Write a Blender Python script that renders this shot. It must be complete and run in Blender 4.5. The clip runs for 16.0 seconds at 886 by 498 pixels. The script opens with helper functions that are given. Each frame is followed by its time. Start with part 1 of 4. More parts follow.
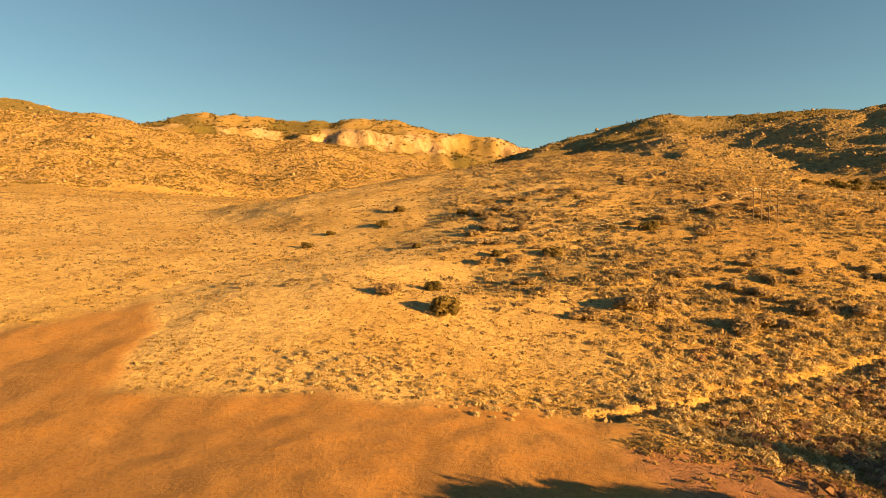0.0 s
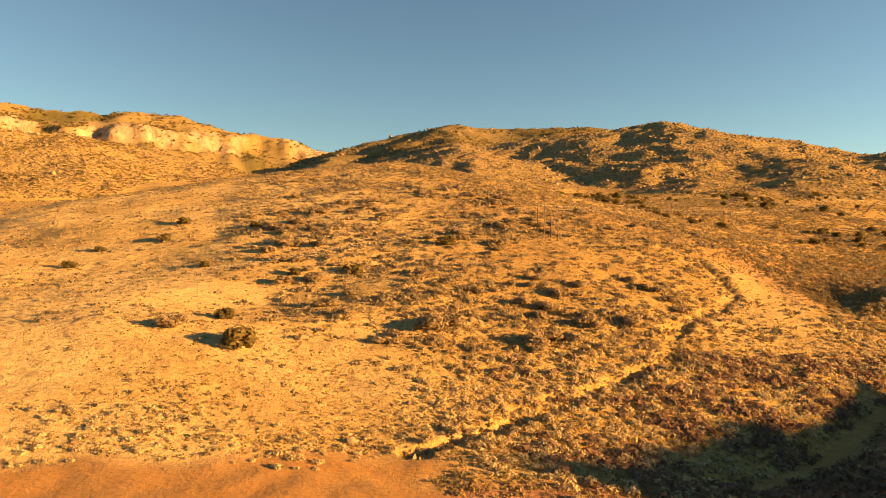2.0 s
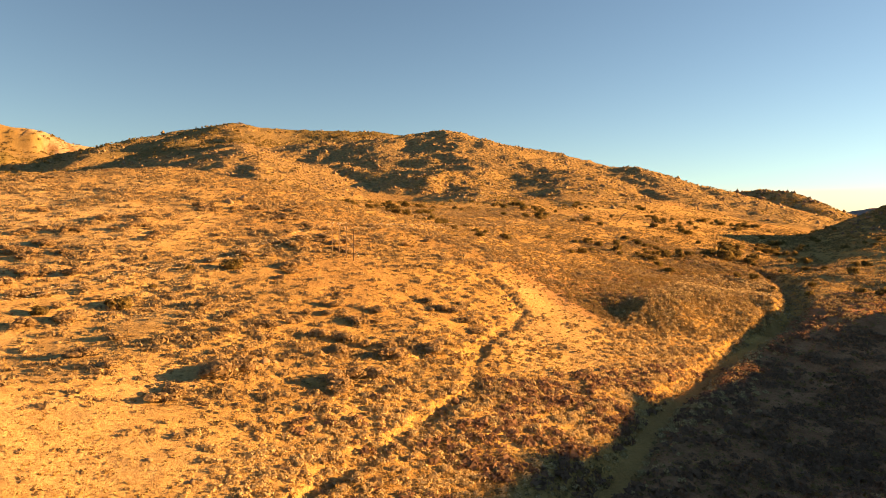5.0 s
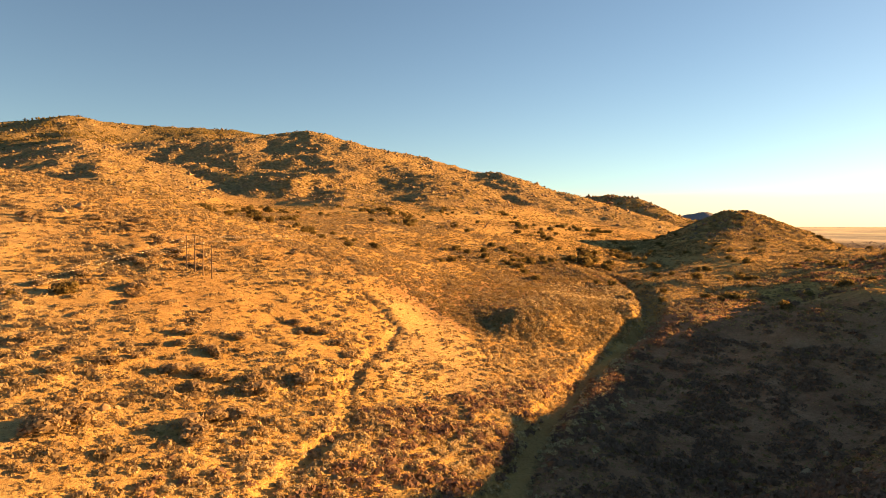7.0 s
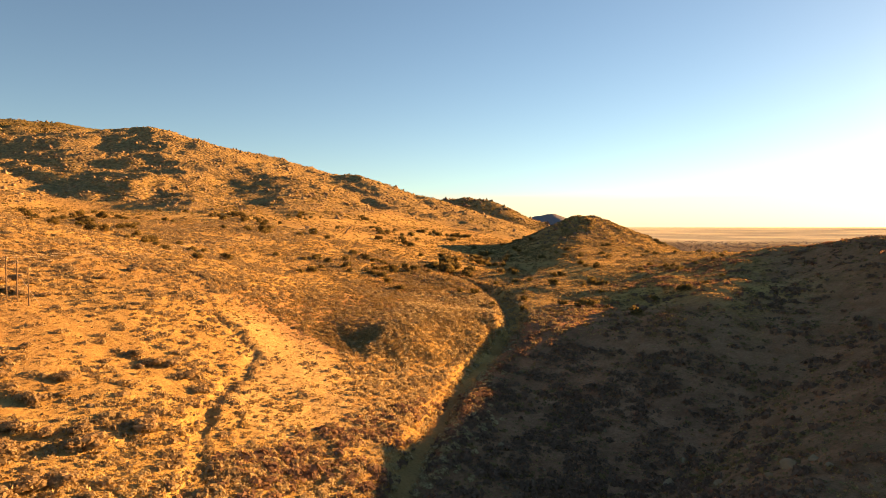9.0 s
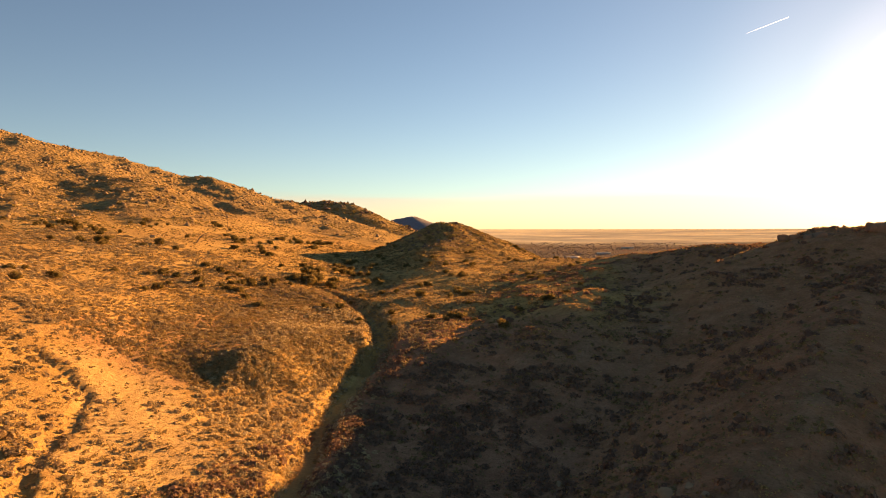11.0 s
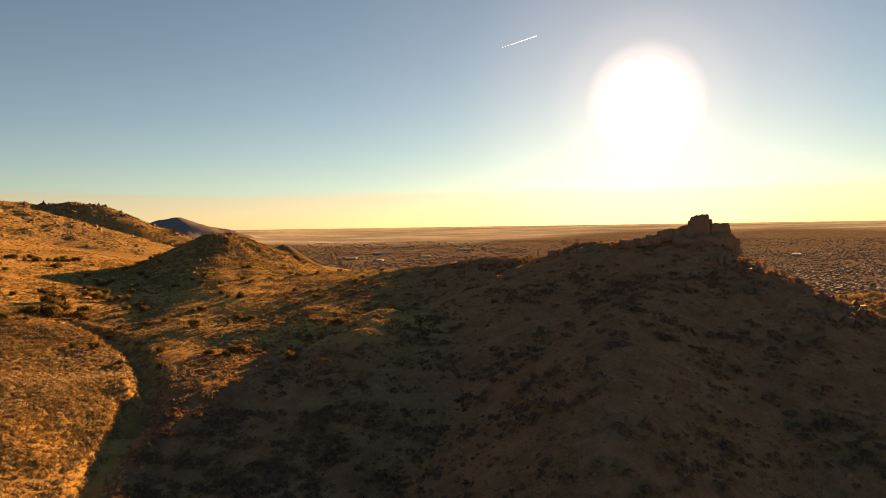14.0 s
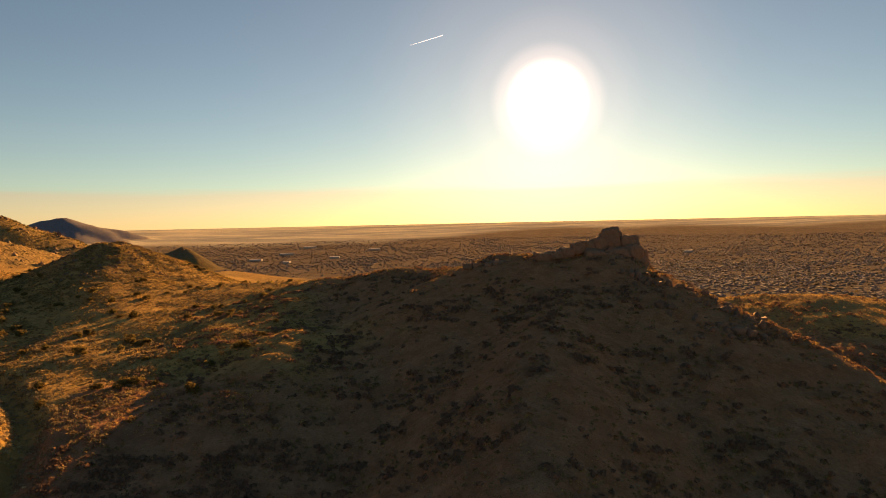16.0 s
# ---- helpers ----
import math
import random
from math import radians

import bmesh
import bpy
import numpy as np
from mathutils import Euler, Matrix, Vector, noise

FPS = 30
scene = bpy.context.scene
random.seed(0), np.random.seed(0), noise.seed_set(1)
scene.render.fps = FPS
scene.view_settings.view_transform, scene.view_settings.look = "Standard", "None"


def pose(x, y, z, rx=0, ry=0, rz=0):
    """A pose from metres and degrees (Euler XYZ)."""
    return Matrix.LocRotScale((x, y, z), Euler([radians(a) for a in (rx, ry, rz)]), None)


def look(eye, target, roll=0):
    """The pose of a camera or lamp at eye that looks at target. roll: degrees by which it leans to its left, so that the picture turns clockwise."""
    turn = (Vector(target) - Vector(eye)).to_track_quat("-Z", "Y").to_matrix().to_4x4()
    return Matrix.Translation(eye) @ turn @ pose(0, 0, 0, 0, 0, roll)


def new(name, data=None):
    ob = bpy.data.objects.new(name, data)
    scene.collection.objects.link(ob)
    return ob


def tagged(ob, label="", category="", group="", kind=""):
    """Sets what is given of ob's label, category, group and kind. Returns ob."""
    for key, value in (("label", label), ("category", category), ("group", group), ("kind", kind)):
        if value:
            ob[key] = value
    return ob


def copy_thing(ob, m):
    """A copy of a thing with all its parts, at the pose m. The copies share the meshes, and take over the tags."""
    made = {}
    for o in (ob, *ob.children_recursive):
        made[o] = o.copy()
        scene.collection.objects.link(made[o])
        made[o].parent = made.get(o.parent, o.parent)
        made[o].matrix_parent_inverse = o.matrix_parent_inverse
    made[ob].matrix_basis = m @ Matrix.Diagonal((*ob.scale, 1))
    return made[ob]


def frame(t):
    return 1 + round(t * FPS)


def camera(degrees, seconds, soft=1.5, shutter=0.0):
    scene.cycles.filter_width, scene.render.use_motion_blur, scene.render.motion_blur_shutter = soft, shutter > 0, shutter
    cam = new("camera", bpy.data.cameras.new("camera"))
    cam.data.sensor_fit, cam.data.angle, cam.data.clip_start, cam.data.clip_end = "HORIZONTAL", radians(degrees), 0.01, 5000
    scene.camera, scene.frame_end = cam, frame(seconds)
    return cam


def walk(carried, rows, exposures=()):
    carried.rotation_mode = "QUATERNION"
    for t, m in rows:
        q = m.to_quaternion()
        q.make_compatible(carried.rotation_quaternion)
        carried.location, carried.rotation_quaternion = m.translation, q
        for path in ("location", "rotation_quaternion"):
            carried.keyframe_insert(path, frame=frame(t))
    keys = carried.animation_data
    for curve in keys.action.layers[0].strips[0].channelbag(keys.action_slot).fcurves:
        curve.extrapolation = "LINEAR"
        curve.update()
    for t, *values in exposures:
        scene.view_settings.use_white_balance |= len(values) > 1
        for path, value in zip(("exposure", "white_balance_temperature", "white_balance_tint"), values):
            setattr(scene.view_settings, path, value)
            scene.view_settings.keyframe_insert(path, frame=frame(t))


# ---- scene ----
cam = camera(68.6, 16.0, soft=0.8)
# seconds, x, y, z of the drone and its turn about x, y and z in degrees
ROWS = [
    (0.0, 0.00, -0.00, 30.00, 87.39, -0.23, -0.00),
    (0.5, -0.22, 1.25, 30.86, 87.50, -0.33, -4.70),
    (1.0, -0.42, 2.54, 31.74, 87.61, -0.38, -9.52),
    (1.5, -0.47, 3.96, 32.68, 87.70, -0.42, -13.97),
    (2.0, -0.42, 5.59, 33.68, 87.78, -0.46, -17.89),
    (2.5, -0.28, 7.31, 34.64, 87.81, -0.45, -21.22),
    (3.0, -0.13, 8.97, 35.54, 87.85, -0.40, -24.40),
    (3.5, 0.14, 10.58, 36.48, 87.91, -0.41, -27.50),
    (4.0, 0.54, 12.24, 37.57, 87.94, -0.36, -30.59),
    (6.5, 4.95, 22.24, 42.78, 88.14, -0.30, -45.25),
    (7.0, 6.14, 24.29, 43.86, 88.18, -0.30, -48.34),
    (7.5, 7.46, 26.31, 44.89, 88.22, -0.28, -51.45),
    (8.0, 8.95, 28.24, 45.93, 88.25, -0.19, -54.58),
    (8.5, 10.64, 30.14, 47.00, 88.25, -0.14, -57.71),
    (9.0, 12.47, 32.02, 48.11, 88.29, -0.09, -60.82),
    (11.5, 23.50, 40.24, 55.02, 88.43, 0.22, -76.10),
    (12.0, 25.58, 41.56, 56.79, 88.40, 0.38, -79.17),
    (12.5, 27.61, 42.86, 58.66, 88.35, 0.52, -82.30),
    (13.0, 29.64, 44.04, 60.62, 88.27, 0.65, -85.58),
    (13.5, 31.78, 45.08, 62.69, 88.17, 0.73, -89.08),
    (14.0, 34.09, 45.96, 64.87, 88.08, 0.85, -92.63),
    (14.5, 36.58, 46.62, 67.10, 87.98, 0.98, -96.14),
    (15.0, 39.24, 47.03, 69.29, 87.89, 1.10, -98.76),
    (15.5, 42.04, 47.22, 71.38, 87.79, 1.21, -100.20),
    (16.0, 44.90, 47.29, 73.39, 87.69, 1.22, -100.69),
]
walk(cam, [(t, pose(x, y, z, rx, ry, rz)) for t, x, y, z, rx, ry, rz in ROWS],
     [(0.0, 1.93, 7900, 13), (4.0, 2.22, 7850, 29), (9.0, 2.2, 7700, 31), (11.5, 1.83, 8200, 37), (13.0, 1.6, 8600, 36), (16.0, 1.33, 8800, 34)])

# ---- sky and sun ----
SUN_AZ, SUN_EL, GLOW_AZ = 120.0, 10.2, 110.0      # clockwise from +y, and above the horizon
sun_way = Vector((math.sin(radians(SUN_AZ)) * math.cos(radians(SUN_EL)), math.cos(radians(SUN_AZ)) * math.cos(radians(SUN_EL)), math.sin(radians(SUN_EL))))
sun = new("sun", bpy.data.lights.new("sun", "SUN"))
sun.data.energy, sun.data.angle, sun.data.color = 5.0, radians(0.55), (1.0, 0.58, 0.20)
sun.matrix_world = look(sun_way * 100, (0, 0, 0))

world = bpy.data.worlds.new("world")
scene.world = world
world.use_nodes = True
wt = world.node_tree
wt.nodes.clear()
w_out = wt.nodes.new("ShaderNodeOutputWorld")
w_bg = wt.nodes.new("ShaderNodeBackground")
sky = wt.nodes.new("ShaderNodeTexSky")
sky.sky_type, sky.sun_disc = "NISHITA", False
sky.sun_elevation, sky.sun_rotation = radians(SUN_EL), radians(GLOW_AZ)
sky.altitude, sky.air_density, sky.dust_density, sky.ozone_density = 1600, 1.0, 0.35, 1.0
w_bg.inputs["Strength"].default_value = 0.038
w_air = wt.nodes.new("ShaderNodeMix")
w_air.data_type, w_air.blend_type = "RGBA", "MULTIPLY"
w_air.inputs["Factor"].default_value = 1.0
w_air.inputs["B"].default_value = (0.65, 0.94, 1.0, 1)
wt.links.new(sky.outputs[0], w_air.inputs["A"])
w_way = wt.nodes.new("ShaderNodeTexCoord")
# thin peach-coloured cloud low over the horizon
w_flat = wt.nodes.new("ShaderNodeMapping")
w_flat.inputs["Scale"].default_value = (2.0, 2.0, 40.0)
wt.links.new(w_way.outputs["Generated"], w_flat.inputs["Vector"])
w_wisp = wt.nodes.new("ShaderNodeTexNoise")
w_wisp.inputs["Scale"].default_value, w_wisp.inputs["Detail"].default_value = 1.6, 5.0
wt.links.new(w_flat.outputs[0], w_wisp.inputs["Vector"])
w_up = wt.nodes.new("ShaderNodeSeparateXYZ")
wt.links.new(w_way.outputs["Generated"], w_up.inputs[0])
w_edge = wt.nodes.new("ShaderNodeMath")
w_edge.operation = "MULTIPLY_ADD"
w_edge.inputs[1].default_value = 0.028
wt.links.new(w_wisp.outputs["Fac"], w_edge.inputs[0])
wt.links.new(w_up.outputs["Z"], w_edge.inputs[2])
w_low = wt.nodes.new("ShaderNodeValToRGB")
w_low.color_ramp.elements[0].position, w_low.color_ramp.elements[0].color = 0.060, (1, 1, 1, 1)
w_low.color_ramp.elements[1].position, w_low.color_ramp.elements[1].color = 0.072, (0, 0, 0, 1)
wt.links.new(w_edge.outputs[0], w_low.inputs["Fac"])
w_cloud = wt.nodes.new("ShaderNodeMix")
w_cloud.data_type, w_cloud.blend_type = "RGBA", "MULTIPLY"
w_cloud.inputs["B"].default_value = (1.22, 0.90, 0.84, 1)
wt.links.new(w_low.outputs["Color"], w_cloud.inputs["Factor"])
wt.links.new(w_air.outputs["Result"], w_cloud.inputs["A"])
wt.links.new(w_cloud.outputs["Result"], w_bg.inputs["Color"])
# the bright aureole round the low sun
w_dot = wt.nodes.new("ShaderNodeVectorMath")
w_dot.operation = "DOT_PRODUCT"
w_dot.inputs[1].default_value = Vector((math.sin(radians(GLOW_AZ)), math.cos(radians(GLOW_AZ)), math.tan(radians(SUN_EL)))).normalized()
wt.links.new(w_way.outputs["Generated"], w_dot.inputs[0])
w_acos = wt.nodes.new("ShaderNodeMath")
w_acos.operation = "ARCCOSINE"
wt.links.new(w_dot.outputs["Value"], w_acos.inputs[0])
w_ramp = wt.nodes.new("ShaderNodeValToRGB")
w_ramp.color_ramp.interpolation = "EASE"
for place, shade in ((0.028, (1, 1, 1)), (0.048, (0.40, 0.37, 0.31)), (0.066, (0.14, 0.115, 0.10)), (0.09, (0.055, 0.041, 0.037)), (0.15, (0.026, 0.018, 0.016)), (0.3, (0.006, 0.004, 0.004)), (0.5, (0.002, 0.0015, 0.0015)), (0.7, (0, 0, 0))):
    e = w_ramp.color_ramp.elements.new(place)
    e.color = (*shade, 1)
w_ramp.color_ramp.elements.remove(w_ramp.color_ramp.elements[0])
w_ramp.color_ramp.elements.remove(w_ramp.color_ramp.elements[-1])
wt.links.new(w_acos.outputs[0], w_ramp.inputs["Fac"])
w_glow = wt.nodes.new("ShaderNodeBackground")
w_glow.inputs["Strength"].default_value = 1.0
wt.links.new(w_ramp.outputs["Color"], w_glow.inputs["Color"])
w_sum = wt.nodes.new("ShaderNodeAddShader")
wt.links.new(w_bg.outputs[0], w_sum.inputs[0])
wt.links.new(w_glow.outputs[0], w_sum.inputs[1])
wt.links.new(w_sum.outputs[0], w_out.inputs["Surface"])

# ---- materials ----
def material(name, rough=0.9, spec=0.15):
    m = bpy.data.materials.new(name)
    m.use_nodes = True
    b = m.node_tree.nodes["Principled BSDF"]
    b.inputs["Roughness"].default_value, b.inputs["Specular IOR Level"].default_value = rough, spec
    return m, m.node_tree, b


def noise_at(t, scale, detail=4, rough=0.6, vector=None):
    n = t.nodes.new("ShaderNodeTexNoise")
    n.inputs["Scale"].default_value, n.inputs["Detail"].default_value, n.inputs["Roughness"].default_value = scale, detail, rough
    if vector is not None:
        t.links.new(vector, n.inputs["Vector"])
    return n.outputs["Fac"]


def ramp(t, fac, stops):
    n = t.nodes.new("ShaderNodeValToRGB")
    while len(n.color_ramp.elements) < len(stops):
        n.color_ramp.elements.new(0.5)
    for e, (p, c) in zip(n.color_ramp.elements, stops):
        e.position, e.color = p, (*c, 1) if len(c) == 3 else c
    t.links.new(fac, n.inputs["Fac"])
    return n.outputs["Color"]


def mix(t, fac, a, b, kind="MIX"):
    n = t.nodes.new("ShaderNodeMix")
    n.data_type, n.blend_type = "RGBA", kind
    for sock, value in ((n.inputs["Factor"], fac), (n.inputs["A"], a), (n.inputs["B"], b)):
        if isinstance(value, (int, float)):
            sock.default_value = value
        elif isinstance(value, tuple):
            sock.default_value = (*value, 1)
        else:
            t.links.new(value, sock)
    return n.outputs["Result"]


def field(t, name):
    n = t.nodes.new("ShaderNodeAttribute")
    n.attribute_name = name
    return n.outputs["Fac"]


def bump(t, b, height, strength, distance):
    n = t.nodes.new("ShaderNodeBump")
    n.inputs["Strength"].default_value, n.inputs["Distance"].default_value = strength, distance
    t.links.new(height, n.inputs["Height"])
    t.links.new(n.outputs["Normal"], b.inputs["Normal"])


def where(t):
    return t.nodes.new("ShaderNodeTexCoord").outputs["Object"]


def ground_material():
    m, t, b = material("dry ground", 1.0, 0.0)
    b.inputs["Sheen Weight"].default_value, b.inputs["Sheen Roughness"].default_value = 0.10, 0.55      # fuzz of dry grass
    b.inputs["Sheen Tint"].default_value = (1.0, 0.78, 0.45, 1)
    w = where(t)
    big, mid, small = noise_at(t, 0.012, 5, 0.6, w), noise_at(t, 0.11, 6, 0.65, w), noise_at(t, 0.9, 6, 0.7, w)
    grass = ramp(t, mid, [(0.30, (0.32, 0.199, 0.068)), (0.5, (0.5, 0.332, 0.114)), (0.72, (0.63, 0.447, 0.172))])
    soil = ramp(t, small, [(0.3, (0.255, 0.145, 0.054)), (0.55, (0.42, 0.266, 0.103)), (0.75, (0.54, 0.377, 0.16))])
    c = mix(t, ramp(t, big, [(0.4, (0, 0, 0)), (0.62, (1, 1, 1))]), grass, soil)
    pale = ramp(t, small, [(0.3, (0.54, 0.39, 0.18)), (0.7, (0.70, 0.53, 0.26))])
    c = mix(t, field(t, "pale"), c, pale)
    # brown brush litter, reddened to imitate the warm shade on the rock-topped hill
    shade_and_litter = ramp(t, mid, [(0.32, (0.24, 0.108, 0.066)), (0.55, (0.37, 0.182, 0.110)), (0.74, (0.47, 0.262, 0.160))])
    c = mix(t, field(t, "shade_and_litter"), c, shade_and_litter)
    stone = ramp(t, small, [(0.30, (0.14, 0.098, 0.044)), (0.5, (0.28, 0.200, 0.092)), (0.68, (0.42, 0.318, 0.165))])
    c = mix(t, field(t, "rock"), c, stone)
    # blue-grey of haze, put into the colour of the far hill and cones
    c = mix(t, field(t, "haze_blue"), c, ramp(t, mid, [(0.35, (0.10, 0.14, 0.20)), (0.65, (0.17, 0.22, 0.30))]))
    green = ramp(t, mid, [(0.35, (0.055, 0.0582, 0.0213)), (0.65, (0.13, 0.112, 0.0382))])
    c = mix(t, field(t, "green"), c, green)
    dirt = ramp(t, mid, [(0.32, (0.32, 0.148, 0.046)), (0.55, (0.41, 0.200, 0.061)), (0.72, (0.49, 0.262, 0.098))])
    dirt = mix(t, ramp(t, noise_at(t, 0.045, 4, 0.55, w), [(0.42, (0, 0, 0)), (0.62, (0.8, 0.8, 0.8))]), dirt, (0.23, 0.128, 0.056))
    dirt = mix(t, ramp(t, noise_at(t, 0.5, 6, 0.7, w), [(0.42, (0, 0, 0)), (0.62, (0.6, 0.582, 0.51))]), dirt, (0.29, 0.155, 0.0638))
    c = mix(t, field(t, "dirt"), c, dirt)
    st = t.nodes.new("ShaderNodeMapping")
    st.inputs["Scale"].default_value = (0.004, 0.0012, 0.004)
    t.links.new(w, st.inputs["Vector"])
    # stripes of dry fields, paled towards blue-grey to imitate haze
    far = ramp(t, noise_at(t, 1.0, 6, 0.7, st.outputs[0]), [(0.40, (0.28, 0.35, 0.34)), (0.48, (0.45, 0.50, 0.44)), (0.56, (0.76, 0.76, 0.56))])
    # asphalt and trees of the town, its blue cast imitating haze
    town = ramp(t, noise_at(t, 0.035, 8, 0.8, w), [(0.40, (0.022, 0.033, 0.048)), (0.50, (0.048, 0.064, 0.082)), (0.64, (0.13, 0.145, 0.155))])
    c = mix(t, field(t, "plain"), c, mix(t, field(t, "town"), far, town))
    columns = t.nodes.new("ShaderNodeMapping")
    columns.inputs["Scale"].default_value = (0.032, 0.032, 0.006)
    t.links.new(w, columns.inputs["Vector"])
    c = mix(t, field(t, "cliff"), c, ramp(t, noise_at(t, 1.0, 6, 0.7, columns.outputs[0]), [(0.38, (0.17, 0.105, 0.065)), (0.48, (0.34, 0.25, 0.16)), (0.62, (0.47, 0.37, 0.26))]))
    tuft = noise_at(t, 1.5, 5, 0.75, w)
    c = mix(t, ramp(t, tuft, [(0.50, (0, 0, 0)), (0.62, (0.62, 0.62, 0.62))]), c, mix(t, 0.62, c, (0.10, 0.055, 0.02)))
    clump = noise_at(t, 0.42, 7, 0.72, w)
    shrubby = mix(t, field(t, "dirt"), ramp(t, clump, [(0.48, (0, 0, 0)), (0.60, (0.6, 0.6, 0.6))]), (0.0, 0.0, 0.0))
    c = mix(t, 1.0, c, (1.0, 0.99, 0.94), "MULTIPLY")
    c = mix(t, shrubby, c, mix(t, 0.5, c, (0.14, 0.088, 0.042)))
    t.links.new(c, b.inputs["Base Color"])
    relief = t.nodes.new("ShaderNodeMath")
    relief.operation = "MULTIPLY_ADD"
    relief.inputs[1].default_value = 1.6
    t.links.new(clump, relief.inputs[0])
    t.links.new(tuft, relief.inputs[2])
    # heaped boulders with dark scrub in the gaps on the rocky mountains
    cells = t.nodes.new("ShaderNodeTexVoronoi")
    cells.inputs["Scale"].default_value = 0.2
    t.links.new(w, cells.inputs["Vector"])
    c = mix(t, mix(t, field(t, "heap"), (0.0, 0.0, 0.0), ramp(t, cells.outputs["Distance"], [(0.42, (0, 0, 0)), (0.75, (0.8, 0.8, 0.8))])), c, (0.10, 0.075, 0.035))
    t.links.new(c, b.inputs["Base Color"])
    heap = t.nodes.new("ShaderNodeMath")
    heap.operation = "MULTIPLY"
    t.links.new(cells.outputs["Distance"], heap.inputs[0])
    t.links.new(field(t, "heap"), heap.inputs[1])
    piled = t.nodes.new("ShaderNodeMath")
    piled.operation = "MULTIPLY_ADD"
    piled.inputs[1].default_value = -4.5
    t.links.new(heap.outputs[0], piled.inputs[0])
    t.links.new(relief.outputs[0], piled.inputs[2])
    rough_part = mix(t, field(t, "dirt"), (1.0, 1.0, 1.0), (0.22, 0.22, 0.22))
    eased = t.nodes.new("ShaderNodeMath")
    eased.operation = "MULTIPLY"
    t.links.new(piled.outputs[0], eased.inputs[0])
    t.links.new(rough_part, eased.inputs[1])
    bump(t, b, eased.outputs[0], 1.0, 0.5)
    return m


def plant_material(name, dark, light, thin=0.4):
    m, t, b = material(name, 0.85, 0.1)
    r = t.nodes.new("ShaderNodeNewGeometry").outputs["Random Per Island"]
    o = t.nodes.new("ShaderNodeObjectInfo").outputs["Random"]
    a = t.nodes.new("ShaderNodeMath")
    a.operation = "MULTIPLY_ADD"
    a.inputs[1].default_value, a.inputs[2].default_value = 0.7, 0.0
    t.links.new(r, a.inputs[0])
    s = t.nodes.new("ShaderNodeMath")
    s.operation = "MULTIPLY_ADD"
    s.inputs[1].default_value = 0.3
    t.links.new(o, s.inputs[0])
    t.links.new(a.outputs[0], s.inputs[2])
    dark, light = [(c[0], c[1] * 0.98, c[2] * 0.96) for c in (dark, light)]
    c = ramp(t, s.outputs[0], [(0.0, dark), (1.0, light)])
    t.links.new(c, b.inputs["Base Color"])
    # thin dry leaves let part of the light through
    through_leaf = t.nodes.new("ShaderNodeBsdfTranslucent")
    t.links.new(c, through_leaf.inputs["Color"])
    both = t.nodes.new("ShaderNodeMixShader")
    both.inputs[0].default_value = thin
    t.links.new(b.outputs[0], both.inputs[1])
    t.links.new(through_leaf.outputs[0], both.inputs[2])
    t.links.new(both.outputs[0], t.nodes["Material Output"].inputs["Surface"])
    return m


def stone_material(name, dark, light):
    m, t, b = material(name, 0.9, 0.15)
    w = where(t)
    s = noise_at(t, 0.6, 7, 0.7, w)
    r = t.nodes.new("ShaderNodeNewGeometry").outputs["Random Per Island"]
    c = ramp(t, s, [(0.3, dark), (0.68, light)])
    c = mix(t, 0.5, c, ramp(t, r, [(0.0, dark), (1.0, light)]))
    t.links.new(c, b.inputs["Base Color"])
    bump(t, b, s, 0.5, 0.3)
    return m


M_GROUND = ground_material()
M_SAGE = plant_material("grey sage", (0.155, 0.115, 0.052), (0.39, 0.295, 0.135))
M_BRUSH = plant_material("golden-brown brush", (0.15, 0.105, 0.045), (0.36, 0.26, 0.11))
M_SCRUB = plant_material("grey-brown scrub", (0.17, 0.13, 0.07), (0.43, 0.335, 0.185))
M_RABBIT = plant_material("straw rabbitbrush", (0.36, 0.285, 0.15), (0.82, 0.69, 0.39), 0.5)
M_GRASS = plant_material("bunch grass", (0.30, 0.20, 0.07), (0.58, 0.42, 0.16), 0.6)
M_DARK = plant_material("dark oak scrub", (0.22, 0.162, 0.088), (0.46, 0.35, 0.195))
M_THICKET = plant_material("dark thicket", (0.155, 0.098, 0.066), (0.29, 0.185, 0.122))
M_JUNIPER = plant_material("juniper green", (0.12, 0.095, 0.034), (0.28, 0.215, 0.08), 0.55)
M_STONE = stone_material("granite", (0.17, 0.112, 0.056), (0.36, 0.26, 0.145))
M_STONE_DARK = stone_material("weathered granite", (0.11, 0.072, 0.048), (0.25, 0.17, 0.112))
M_BARK = stone_material("grey bark", (0.09, 0.065, 0.045), (0.22, 0.17, 0.12))
M_POLE = stone_material("weathered pole wood", (0.10, 0.066, 0.04), (0.20, 0.145, 0.092))
M_GALV = material("galvanised wire", 0.45, 0.5)[0]
M_GALV.node_tree.nodes["Principled BSDF"].inputs["Base Color"].default_value = (0.62, 0.58, 0.52, 1)
M_GALV.node_tree.nodes["Principled BSDF"].inputs["Metallic"].default_value = 0.6
M_WHITE = stone_material("pale wall", (0.40, 0.37, 0.33), (0.62, 0.58, 0.53))
M_ROOF = stone_material("light roofing", (0.45, 0.42, 0.38), (0.8, 0.78, 0.74))
M_HOUSE = stone_material("stucco and shingle", (0.10, 0.09, 0.08), (0.30, 0.26, 0.22))
M_TREE = plant_material("town trees", (0.13, 0.105, 0.06), (0.24, 0.19, 0.11))

# ---- the lie of the land ----
def lattice(ix, iy, seed):
    n = (ix * 374761393 + iy * 668265263 + seed * 974634777) & 0x7FFFFFFF
    n = ((n ^ (n >> 13)) * 1274126177) & 0x7FFFFFFF
    return ((n ^ (n >> 16)) & 0xFFFF) / 65536.0


